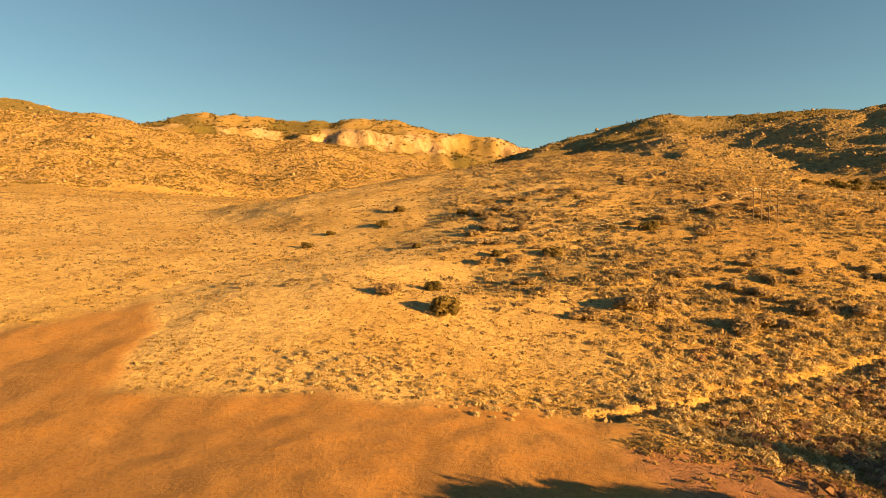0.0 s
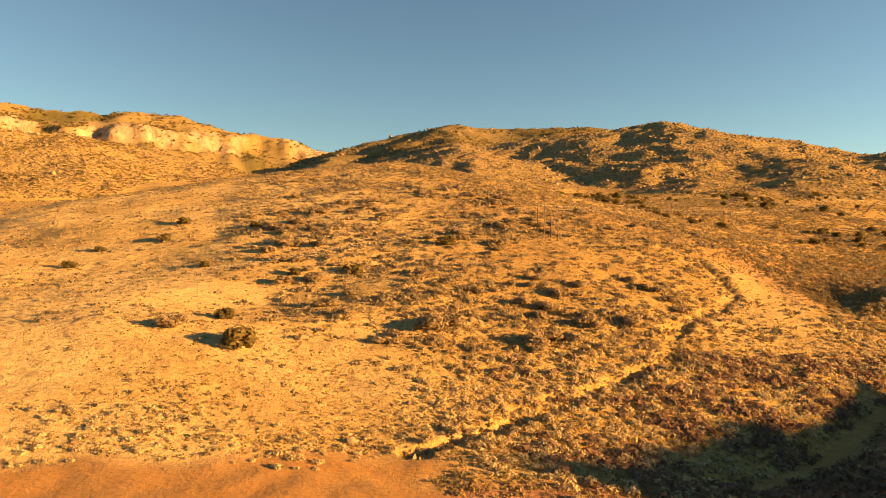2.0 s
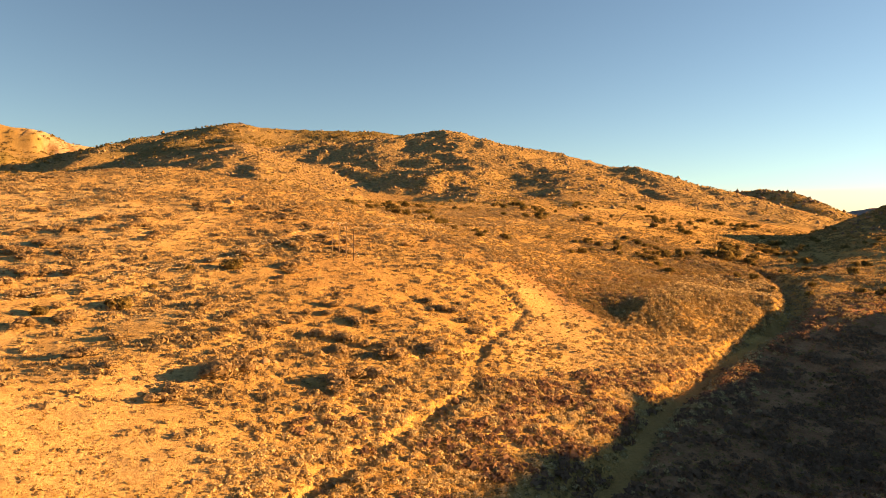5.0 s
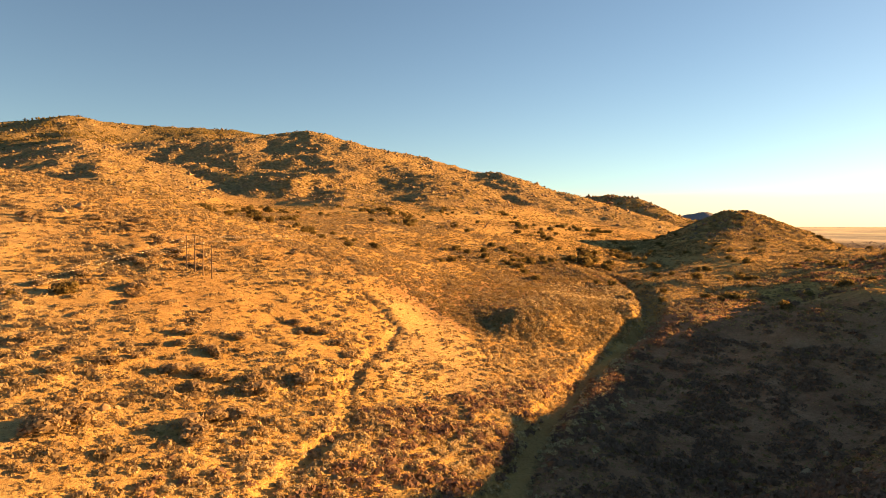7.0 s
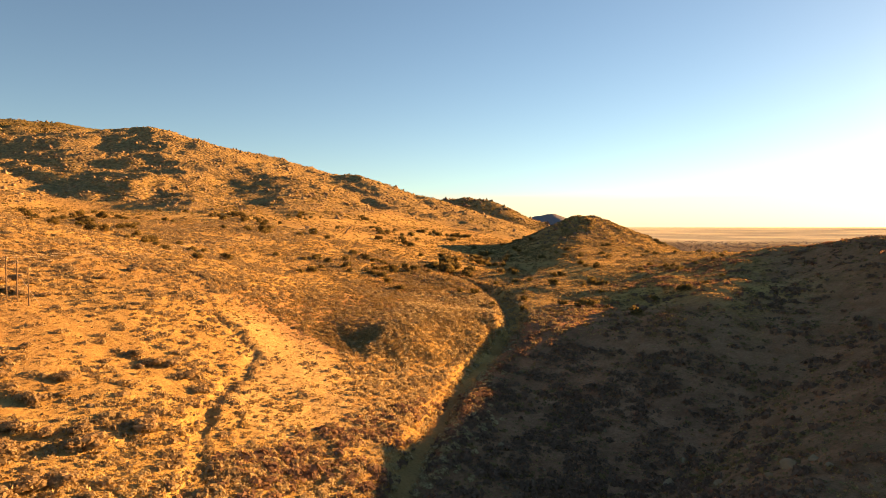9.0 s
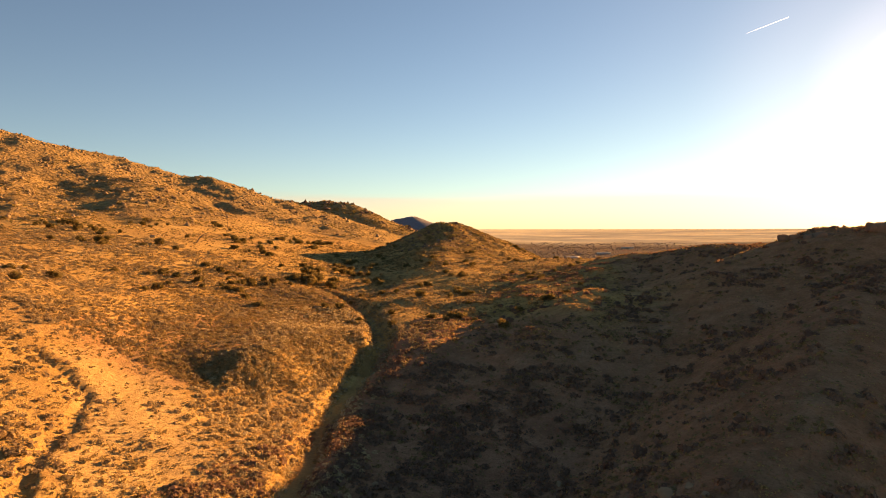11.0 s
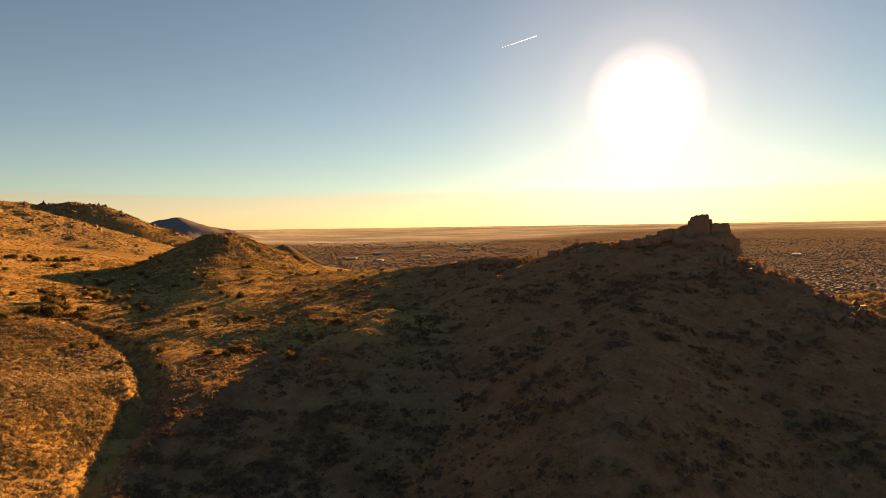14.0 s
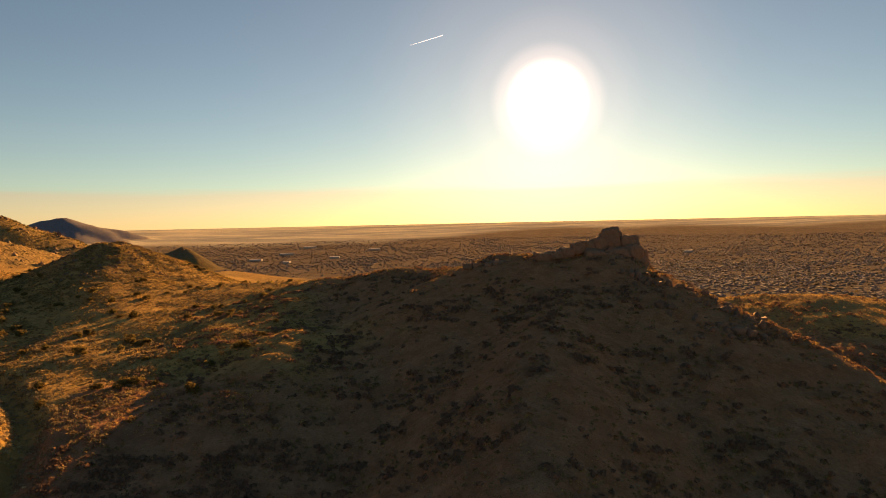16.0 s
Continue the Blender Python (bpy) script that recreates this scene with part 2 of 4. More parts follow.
def waves(x, y, size, seed):
    """Gradient noise of about -1 to 1 with features of that size."""
    x, y = np.asarray(x, float) / size, np.asarray(y, float) / size
    ix, iy = np.floor(x).astype(np.int64), np.floor(y).astype(np.int64)
    fx, fy = x - ix, y - iy
    u, v = fx * fx * fx * (fx * (fx * 6 - 15) + 10), fy * fy * fy * (fy * (fy * 6 - 15) + 10)

    def corner(a, b):
        turn = lattice(ix + a, iy + b, seed) * 2 * math.pi
        return np.cos(turn) * (fx - a) + np.sin(turn) * (fy - b)
    low = corner(0, 0) * (1 - u) + corner(1, 0) * u
    high = corner(0, 1) * (1 - u) + corner(1, 1) * u
    return (low * (1 - v) + high * v) * 1.5


def step(a, b, v):
    q = np.clip((v - a) / (b - a), 0, 1)
    return q * q * (3 - 2 * q)


def join(a, b, k):
    """The higher of two surfaces, with a soft seam."""
    return np.maximum(a, b) + np.maximum(k - np.abs(a - b), 0) ** 2 / (4 * k)


def line_distance(x, y, line):
    """Distance to a line of points, and the third value of its points (0 where none) at the nearest place."""
    best, third = np.full(np.shape(x), 1e9), np.zeros(np.shape(x))
    for a, b in zip(line[:-1], line[1:]):
        dx, dy = b[0] - a[0], b[1] - a[1]
        q = np.clip(((x - a[0]) * dx + (y - a[1]) * dy) / (dx * dx + dy * dy), 0, 1)
        d = np.hypot(x - a[0] - q * dx, y - a[1] - q * dy)
        near = d < best
        best = np.where(near, d, best)
        if len(a) > 2:
            third = np.where(near, a[2] + q * (b[2] - a[2]), third)
    return best, third


# crest (x, y, z), side slope, roundness of the crest, softness of the foot, roughness
RIDGES = [
    # pale spur and the hill behind it
    ([(182, 388, 46), (150, 412, 62), (100, 425, 73), (74, 500, 70), (44, 600, 63), (10, 720, 48)], 0.235, 24, 6, 0.10),
    ([(-44, 108, 9.4), (-39, 134, 14.6), (-24, 164, 17.4), (6, 212, 20)], 0.34, 12, 4, 0.04),
    ([(-24, 140, 15), (10, 148, 13.5), (50, 178, 17), (74, 196, 22)], 0.30, 12, 4, 0.08),
    ([(84, 194, 22), (125, 222, 24), (146, 238, 26)], 0.42, 12, 3, 0.10),
    ([(74, 500, 69), (-20, 530, 58), (-120, 560, 48)], 0.20, 20, 5, 0.10),
    ([(44, 330, 49), (-20, 353, 43), (-90, 380, 35), (-170, 405, 30)], 0.24, 22, 5, 0.05),
    # sunlit shoulder below the rock-topped hill
    ([(356, 58, 24), (328, 67, 19.5), (300, 74, 14)], 0.30, 10, 5, 0.12),
    # rock-topped hill
    ([(303, -246, -31), (334, -189, 0), (351, -143, 31), (359, -115, 53), (365, -97, 57), (373, -74, 55), (396, -55, 54), (430, -32, 47), (466, 1, 44), (491, 41, 37), (503, 80, 27), (501, 121, 15)], 0.36, 8, 8, 0.22),
    ([(363, -92, 54), (340, -72, 42), (300, -47, 36), (258, -27, 30), (214, -9, 22.5), (178, 4, 16), (152, 14, 11.5), (122, 30, 7), (98, 43, 4), (82, 51, 2.5), (62, 60, 1)], 0.62, 12, 5, 0.14),
    ([(480, 42, 35), (420, 76, 25), (380, 76, 17)], 0.20, 18, 6, 0.12),
    # low unseen knoll at the nose of the hill, added to cast a shadow
    ([(44, 29, 11), (53, 36, 12.6), (59, 40, 11)], 0.7, 3.5, 2, 0.05),
    ([(600, -200, -14), (555, -232, 0), (505, -275, 10), (465, -325, 13), (430, -362, 4), (395, -430, -18)], 0.17, 12, 10, 0.10),
    ([(520, -400, -26), (600, -470, -22), (690, -560, -34)], 0.22, 20, 10, 0.1),
    # cone hill beyond the saddle
    ([(470, 170, 25), (540, 198, 34), (600, 216, 43)], 0.22, 12, 8, 0.12),
    ([(600, 218, 42), (640, 228, 57), (655, 231, 62), (670, 225, 62)], 0.44, 7, 8, 0.25),
    ([(960, 210, 2), (1060, 225, 8), (1150, 180, -10)], 0.3, 10, 20, 0.1),
    ([(1300, 260, -14), (1380, 230, -12)], 0.2, 10, 20, 0.1),
    # near mountain with its ribs
    ([(500, 1180, 190), (640, 1060, 205), (734, 1051, 220), (762, 1007, 219), (791, 959, 203), (815, 910, 174), (838, 877, 174), (865, 835, 170), (883, 783, 151), (916, 712, 137), (927, 663, 122), (928, 586, 101), (930, 500, 70), (940, 420, 30), (960, 330, -10)], 0.33, 10, 22, 0.8),
    ([(750, 1030, 216), (650, 860, 148), (560, 720, 104), (500, 620, 84), (445, 545, 70)], 0.27, 14, 18, 0.7),
    ([(838, 877, 172), (740, 740, 128), (650, 620, 96), (560, 530, 74)], 0.30, 14, 18, 0.7),
    ([(916, 712, 136), (830, 600, 96), (740, 510, 66)], 0.30, 14, 18, 0.7),
    # long mountain behind
    ([(60, 1950, 90), (290, 1777, 217), (393, 1756, 258), (478, 1735, 282), (576, 1705, 301), (610, 1717, 301), (706, 1679, 295), (820, 1626, 296), (910, 1580, 298), (998, 1526, 287), (1150, 1400, 250), (1350, 1250, 200)], 0.32, 14, 26, 0.8),
    ([(576, 1705, 296), (480, 1400, 220), (400, 1150, 178), (330, 930, 140), (285, 760, 100)], 0.30, 16, 20, 0.7),
    ([(840, 1610, 290), (740, 1350, 220), (690, 1200, 180)], 0.30, 10, 20, 0.7),
    # mesa, blue far hill, small cones on the plain
    ([(1300, 1150, 150), (1500, 1050, 145), (1660, 960, 134), (1695, 899, 141), (1724, 837, 133), (1749, 781, 101), (1778, 710, 76), (1800, 640, 30), (1810, 590, -10)], 0.5, 10, 26, 0.6),
    ([(3100, 1480, 40), (3290, 1290, 118), (3325, 1220, 136), (3363, 1104, 92), (3400, 1000, 74), (3430, 890, 20)], 0.42, 20, 30, 0.6),
    ([(1886, 440, 14), (1891, 414, 25)], 0.62, 6, 12, 0.4),
    ([(1880, 500, 8), (1870, 470, 14)], 0.4, 6, 14, 0.2),
    # bouldered hill across the basin
    ([(-800, 760, 190), (-600, 830, 168), (-461, 887, 165), (-422, 907, 151), (-311, 950, 149), (-185, 983, 143), (-120, 993, 133), (-70, 998, 127), (-20, 1000, 115), (13, 1000, 106), (52, 1000, 91), (110, 1000, 60)], 0.40, 14, 30, 0.55),
    ([(-461, 887, 163), (-420, 720, 105), (-350, 560, 58), (-280, 470, 38)], 0.34, 12, 24, 0.5),
    ([(-200, 980, 140), (-170, 850, 84), (-150, 760, 52)], 0.34, 12, 24, 0.5),
    # green mountain, wooded slope and the pale cliffs
    ([(-1500, 1150, 290), (-1004, 1372, 286), (-922, 1429, 286), (-859, 1467, 271), (-801, 1499, 258), (-640, 1600, 200), (-480, 1750, 140)], 0.42, 20, 40, 0.5),
    ([(-300, 2300, 190), (60, 2250, 196), (300, 2200, 200), (520, 2100, 190), (800, 1900, 150)], 0.40, 20, 40, 0.4),
    ([(-2300, 2800, 442), (-1700, 3080, 477), (-1477, 3173, 491), (-1377, 3218, 512), (-1223, 3279, 555), (-1010, 3351, 554), (-818, 3403, 529), (-678, 3434, 546), (-607, 3447, 527), (-450, 3471, 570), (-247, 3491, 537)], 0.55, 20, 40, 0.9),
    ([(-247, 3491, 537), (-72, 3499, 500), (89, 3499, 457), (249, 3491, 437), (394, 3478, 416), (523, 3461, 399), (760, 3420, 382), (1100, 3300, 322)], 0.55, 20, 40, 0.9),
]
WASH = [(150, 214), (158, 198), (157, 184), (150, 172), (136, 163), (122, 155), (110, 146), (101, 138), (96, 129), (86, 122), (66, 114), (46, 104), (24, 90)]
TRACK = [(70, 80, -5), (100, 92, -8), (133, 108, -9.8), (160, 117, -9.5), (194, 130, -7), (221, 135, -4), (243, 138, -2), (262, 144, 0)]
# foot of the cut bank round the low terrace
BANK = [(160, 202), (178, 194), (190, 185), (191, 172), (188, 160), (198, 149), (216, 143), (240, 142), (258, 142)]
GULLY = [(250, 136), (272, 141), (292, 150), (312, 162), (334, 176), (352, 192), (370, 206), (388, 228)]


def open_dirt(x, y):
    """1 on the bare orange flat below the hill, 0 off it."""
    edge = 4 * waves(x, y, 22, 51) + 2.5 * waves(x, y, 7, 52)
    back = step(3, -3, y - 130 - 0.83 * (x + 57) + edge)
    front = step(3, -3, y - 89 + 0.8 * edge) * step(4, -4, x - 24 - 0.1 * (y - 70) + edge)
    return np.maximum(front, back * step(3, -3, x + 45 + 0.3 * (y - 92) + 0.7 * edge)) * step(135, 128, y)


def land(x, y, fine=True):
    """Height of the ground, and how rocky it is."""
    x, y = np.asarray(x, float), np.asarray(y, float)
    lift = 0.12 * np.clip(x - 150, 0, 200) * step(240, 180, y)
    north = np.interp(y + lift, [-200, 40, 100, 137, 164, 195, 230, 290, 370, 520, 820, 1100, 2000], [-14, -13, -10, -5, 4, 9, 17, 28, 46, 60, 74, 84, 120])
    basin = np.interp(y, [-300, 0, 60, 150, 212, 400, 700, 1000, 2000], [-10, 0, 2, 4, 13, 29, 38, 52, 120])
    west = np.interp(y, [-300, 0, 60, 90, 120, 150, 212, 400, 550, 700, 1000, 2000], [-10, 0, 3, 5.5, 11, 15.2, 19.5, 33, 41, 45, 54, 120])
    west = west + 0.05 * np.clip(-x - 25, 0, 240) * step(90, 170, y) * step(700, 520, y)
    basin = basin + (west - basin) * step(24, -18, x + 0.05 * (y - 110))
    h = basin + (north - basin) * step(20, 110, x + 0.25 * (y - 90))
    plain = -45 + 112 * step(1500, 5100, np.hypot(x, y)) + 0 * x
    away = np.maximum(step(640, 1150, x - 0.25 * np.maximum(y - 300, 0)), step(-60, -420, y) * step(120, 320, x))
    h = h + (plain - h) * away
    shelf = np.interp(x, [180, 210, 240, 300, 347, 420, 480, 560], [-15, -8, -2.5, 7, 13.5, 20, 25, 31])
    flat = np.interp(x, [180, 215, 245, 275, 300, 347, 420, 480, 560], [-15, -6, 2, 8, 10.5, 13.5, 18.5, 24, 31])
    shelf = shelf + (flat - shelf) * step(95, 128, y) - 0.30 * np.maximum(62 - y, 0) - 0.25 * np.maximum(y - 185, 0)
    h = np.where((x > 180) & (x < 720), join(h, shelf - 0.3 * np.maximum(x - 560, 0), 5), h)
    rock = np.zeros(np.shape(x))
    for n, (crest, slope, roundness, soft, rough) in enumerate(RIDGES):
        bend = 1 + 0.16 * waves(x, y, 130, 31) if rough > 0.3 else 1
        shift = 6 * rough * waves(x, y, 60, 32) if rough > 0.3 else 0
        r = np.full(np.shape(x), -1e9)
        for a, b in zip(crest[:-1], crest[1:]):
            d, z = line_distance(x, y, (a, b))
            if n == 0:      # the hill steepens towards the wash
                d = d + np.maximum(d - 225, 0) * 0.9
                turn = np.degrees(np.arctan2(90 - x, 430 - y)) % 360
                d = d * (1 - 0.2 * step(20, 62, turn) * step(165, 130, turn))
            if n == 1:      # and the spur falls gently to the basin
                d = d * (1 - 0.5 * step(-4, 6, (x + 20) * -0.93 + (y - 150) * 0.37) * step(125, 165, y))
            r = np.maximum(r, z - slope * ((np.sqrt(d * d + roundness * roundness) - roundness) * bend + shift))
        rock = np.where(r > h, rock + (rough - rock) * np.clip((r - h + soft) / (2 * soft), 0, 1), rock)
        h = join(h, r, soft)
        if n == 10:      # steep south face of the rock-topped hill
            face = np.maximum(53 - 0.92 * (-113 - y) + 4 * waves(x, y, 40, 41), -58) + 900 * step(520, 820, x)
            h = np.where(x > 150, -join(-h, -face, 8), h)
    if fine:
        h = h + rock * (5 * (0.30 - np.abs(waves(x, y, 130, 3))) + 9 * (0.26 - np.abs(waves(x, y, 52, 4))) + 7 * (0.26 - np.abs(waves(x, y, 21, 5))))
        flat = 1 - step(0.02, 0.06, rock) * 0.9
        near = step(1500, 400, np.hypot(x, y))
        h = h + near * (0.9 * waves(x, y, 38, 6) * (1 - flat * 0.7) + 0.45 * waves(x, y, 13, 7) * (1 - flat * 0.4) + 0.16 * waves(x, y, 4.2, 8))
    # hummocks on the slopes above the town and on the saddle
    h = h + 2.4 * waves(x, y, 36, 15) * step(360, 410, x) * step(760, 640, x) * step(-180, -230, y) * step(-620, -500, y)
    h = h + 2.2 * waves(x, y, 38, 16) * step(290, 330, x) * step(500, 440, x) * step(70, 100, y) * step(300, 250, y)
    # ravines of the far range
    h = h + step(2500, 3000, y) * (30 * (0.28 - np.abs(waves(x, y, 330, 44))) + 16 * (0.26 - np.abs(waves(x, y, 120, 45))))
    # steep band of cliffs on the far range
    band = (h - 330 - 26 * waves(x, y, 260, 42) - 16 * waves(x, y, 80, 43)) / 150
    rise = np.clip(band, 0, 1)
    h = np.where(y > 2800, h + 75 * (step(0.30, 0.62, rise) - rise) * step(480, 250, x) * step(2800, 2950, y), h)
    # flat-topped terrace with a steep scalloped bank
    d, _ = line_distance(x, y, BANK)
    inside = np.zeros(np.shape(x), bool)
    ring = BANK + [(300, 165), (330, 190), (330, 260), (160, 260)]
    for (ax, ay), (bx, by) in zip(ring, ring[1:] + ring[:1]):
        if ay != by:
            inside ^= ((ay > y) != (by > y)) & (x < (bx - ax) * (y - ay) / (by - ay) + ax)
    top = 13.2 + 0.012 * (x - 220) + 0.05 * (y - 175)
    d = np.where(inside, d, -d) + 2.4 * waves(x, y, 17, 12) + 1.1 * waves(x, y, 6, 13)
    h = h + np.clip(top - h, 0, 9) * step(0, 24 + 3 * step(176, 156, y) * step(200, 222, x), d) * step(300, 255, x)
    d, _ = line_distance(x, y, WASH)
    h = h - (1.2 + 0.8 * waves(x, y, 21, 14)) * step(2.4, 1.0, d + 1.6 * waves(x, y, 6, 9) + 1.2 * waves(x, y, 17, 11))
    d, z = line_distance(x, y, TRACK)
    h = h + (np.clip(z, h - 3, h + 3) - h) * step(7, 1.6, d)
    d, _ = line_distance(x, y, GULLY)
    h = h - 4.0 * step(7.5, 2.2, d + 0.9 * waves(x, y, 6, 10))
    return h, rock

# ---- the ground sheet ----
def mesh_from(name, verts, faces, materials, sides=None):
    """One mesh object from arrays of corners and of equal-sided faces."""
    me = bpy.data.meshes.new(name)
    faces = np.asarray(faces, np.int32)
    n, k = faces.shape
    me.vertices.add(len(verts))
    me.vertices.foreach_set("co", np.asarray(verts, np.float32).ravel())
    me.loops.add(n * k)
    me.loops.foreach_set("vertex_index", faces.ravel())
    me.polygons.add(n)
    me.polygons.foreach_set("loop_start", np.arange(0, n * k, k, dtype=np.int32))
    me.polygons.foreach_set("loop_total", np.full(n, k, np.int32))
    for m in materials:
        me.materials.append(m)
    me.update(calc_edges=True)
    return me


def ground_sheet():
    turns = np.radians(np.concatenate([np.arange(-52, 144, 0.34), np.arange(144, 308, 4.0)]))
    rings = np.concatenate([[0.0, 8, 16], np.geomspace(22, 4930, 680)])
    a, r = np.meshgrid(turns, rings)
    x, y = 20 + r * np.sin(a), 25 + r * np.cos(a)
    h, rock = land(x, y)
    n, k = x.shape
    i = np.arange(n - 1)[:, None] * k + np.arange(k)[None, :]
    j = np.arange(n - 1)[:, None] * k + (np.arange(k)[None, :] + 1) % k
    quads = np.stack([i, i + k, j + k, j], -1).reshape(-1, 4)
    me = mesh_from("ground", np.stack([x, y, h], -1).reshape(-1, 3), quads, [M_GROUND])
    me.polygons.foreach_set("use_smooth", np.ones(len(quads), bool))
    ob = new("ground", me)
    dist = np.hypot(x, y)
    edge = 4 * waves(x, y, 22, 51) + 2.5 * waves(x, y, 7, 52)
    track, _ = line_distance(x, y, TRACK)
    flat = open_dirt(x, y)
    dirt = np.maximum(flat, 0.5 * step(1.9, 1.0, track + 0.12 * edge))
    spur, _ = line_distance(x, y, RIDGES[1][0])
    pale = step(36, 12, spur + 1.5 * edge) * step(20, 5, x + 0.3 * (y - 130))
    fan, _ = line_distance(x, y, [(174, 184), (161, 166), (146, 152), (127, 139)])
    pale = np.maximum(pale, 0.5 * step(18, 9, fan + 1.2 * edge))
    pale = np.maximum(pale, 0.6 * step(10, -30, x) * step(480, 400, y) * step(-0.25, 0.3, waves(x, y, 45, 49) + 0.6 * waves(x, y, 15, 48)))
    pale = np.maximum(pale, 0.8 * step(75, 5, x - 0.22 * (y - 140) + 3 * edge) * step(430, 330, y) * (0.45 + 0.55 * step(-0.3, 0.2, waves(x, y, 30, 47))))
    clear, _ = line_distance(x, y, [(-165, 400), (-130, 395)])
    pale = np.maximum(pale, 0.8 * step(26, 8, clear + 2 * edge))
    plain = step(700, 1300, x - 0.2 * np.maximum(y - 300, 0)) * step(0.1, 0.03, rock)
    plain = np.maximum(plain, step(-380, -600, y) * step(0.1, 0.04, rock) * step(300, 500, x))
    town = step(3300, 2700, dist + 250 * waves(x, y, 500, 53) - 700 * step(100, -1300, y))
    band = (h - 330 - 26 * waves(x, y, 260, 42) - 16 * waves(x, y, 80, 43)) / 150
    cliff = step(2900, 3000, y) * step(0.12, 0.3, band) * step(1.0, 0.8, band) * step(-0.35, 0.1, waves(x, y, 330, 59) + 0.5 * waves(x, y, 90, 50))
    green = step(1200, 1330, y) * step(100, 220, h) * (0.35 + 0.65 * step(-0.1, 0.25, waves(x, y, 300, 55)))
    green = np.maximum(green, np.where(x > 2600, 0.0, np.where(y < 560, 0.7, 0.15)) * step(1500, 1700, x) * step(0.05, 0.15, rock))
    # on the rock-topped hill and its foot: reddish shade put into the colour
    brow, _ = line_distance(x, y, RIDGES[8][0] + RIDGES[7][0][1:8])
    shade_and_litter = 0.95 * step(130, 70, brow + 6 * edge) * step(70, 50, y + 2 * edge)
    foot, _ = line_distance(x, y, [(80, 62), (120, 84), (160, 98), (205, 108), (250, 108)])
    shade_and_litter = np.maximum(shade_and_litter, 0.95 * step(92, 60, foot + 1.5 * edge) * step(1, 4, np.interp(x, [70, 100, 133, 160, 194, 221, 243, 262], [80, 92, 108, 117, 130, 135, 138, 144]) - y))
    # on the terrace: its own brown brush ground
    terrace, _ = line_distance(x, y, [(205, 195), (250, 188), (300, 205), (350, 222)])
    shade_and_litter = np.maximum(shade_and_litter, 0.6 * step(42, 20, terrace + 2 * edge))
    for name, values in (("rock", np.clip(rock * 1.5, 0, 1) * (0.75 + 0.25 * waves(x, y, 30, 57))), ("dirt", dirt), ("pale", pale), ("plain", plain), ("town", town), ("cliff", cliff), ("shade_and_litter", shade_and_litter), ("heap", rock * step(2300, 1900, dist)), ("green", green * (1 - cliff)), ("haze_blue", np.where(x > 2600, 0.95, 0.6 * step(1830, 1850, x) * step(560, 540, y)) * step(0.03, 0.12, rock))):
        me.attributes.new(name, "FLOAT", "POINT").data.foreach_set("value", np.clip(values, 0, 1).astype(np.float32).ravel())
    return tagged(ob, "dry golden grass and sandy soil over desert hills", "ground", kind="structure")


ground_sheet()
RNG = np.random.default_rng(7)


def tufts(count, blades, seed, flatness=0.75, blade=0.42):
    """Shapes of small shrubs of about one metre: count of them, each of some ragged leaf blades round a dome."""
    rng = np.random.default_rng(seed)
    a, e = rng.uniform(0, 2 * math.pi, (count, blades)), np.arcsin(rng.uniform(0.0, 1.0, (count, blades)))
    way = np.stack([np.cos(a) * np.cos(e), np.sin(a) * np.cos(e), np.sin(e) * flatness + 0.08], -1)
    mid = way * rng.uniform(0.30, 0.5, (count, blades, 1))
    side = np.cross(way, rng.normal(size=(count, blades, 3)))
    side /= np.linalg.norm(side, axis=-1, keepdims=True)
    up = np.cross(side, way) + 0.5 * way
    s = blade * rng.uniform(0.6, 1.2, (count, blades, 1))
    return np.stack([mid - side * s * 0.5 - up * s * 0.3, mid + side * s * 0.5 - up * s * 0.35, mid + up * s * 0.6], 2)


def scatter(name, label, category, xs, ys, sizes, m, blades=14, seed=1, flatness=0.75, blade=0.42):
    """Uncountable shrubs as one piece of stuff."""
    shapes = tufts(48, blades, seed, flatness, blade)
    n = len(xs)
    rng = np.random.default_rng(seed + 100)
    pick, turn = rng.integers(0, 48, n), rng.uniform(0, 2 * math.pi, n)
    v = shapes[pick].reshape(n, blades * 3, 3) * np.asarray(sizes)[:, None, None]
    c, s = np.cos(turn)[:, None], np.sin(turn)[:, None]
    z = land(xs, ys)[0] - 0.03 * np.asarray(sizes)
    v = np.stack([v[..., 0] * c - v[..., 1] * s + np.asarray(xs)[:, None], v[..., 0] * s + v[..., 1] * c + np.asarray(ys)[:, None], v[..., 2] + z[:, None]], -1)
    me = mesh_from(name, v.reshape(-1, 3), np.arange(n * blades * 3).reshape(-1, 3), [m])
    return tagged(new(name, me), label, category, kind="stuff")


def spread(n, r0, r1, a0=-52, a1=142):
    """Random places, closer together near the middle of the ground."""
    a, r = np.radians(RNG.uniform(a0, a1, n)), np.exp(RNG.uniform(math.log(r0), math.log(r1), n))
    return 20 + r * np.sin(a), 25 + r * np.cos(a)


def keep(x, y, chance):
    q = RNG.uniform(0, 1, len(x)) < chance
    return x[q], y[q]


def bare(x, y):
    """0 on the track, the wash and the open dirt, 1 elsewhere."""
    t, _ = line_distance(x, y, TRACK)
    w, _ = line_distance(x, y, WASH)
    flat = open_dirt(x, y) > 0.4
    g, _ = line_distance(x, y, GULLY)
    return np.where((t < 1.7) | (w < 0.6) | (g < 2.5) | flat, 0.0, 1.0)



def near(x, y, line):
    return line_distance(x, y, line)[0]


FAN = [(174, 184), (161, 166), (146, 152), (127, 139)]
SPUR = [(-40, 106), (-30, 138), (-14, 172)]
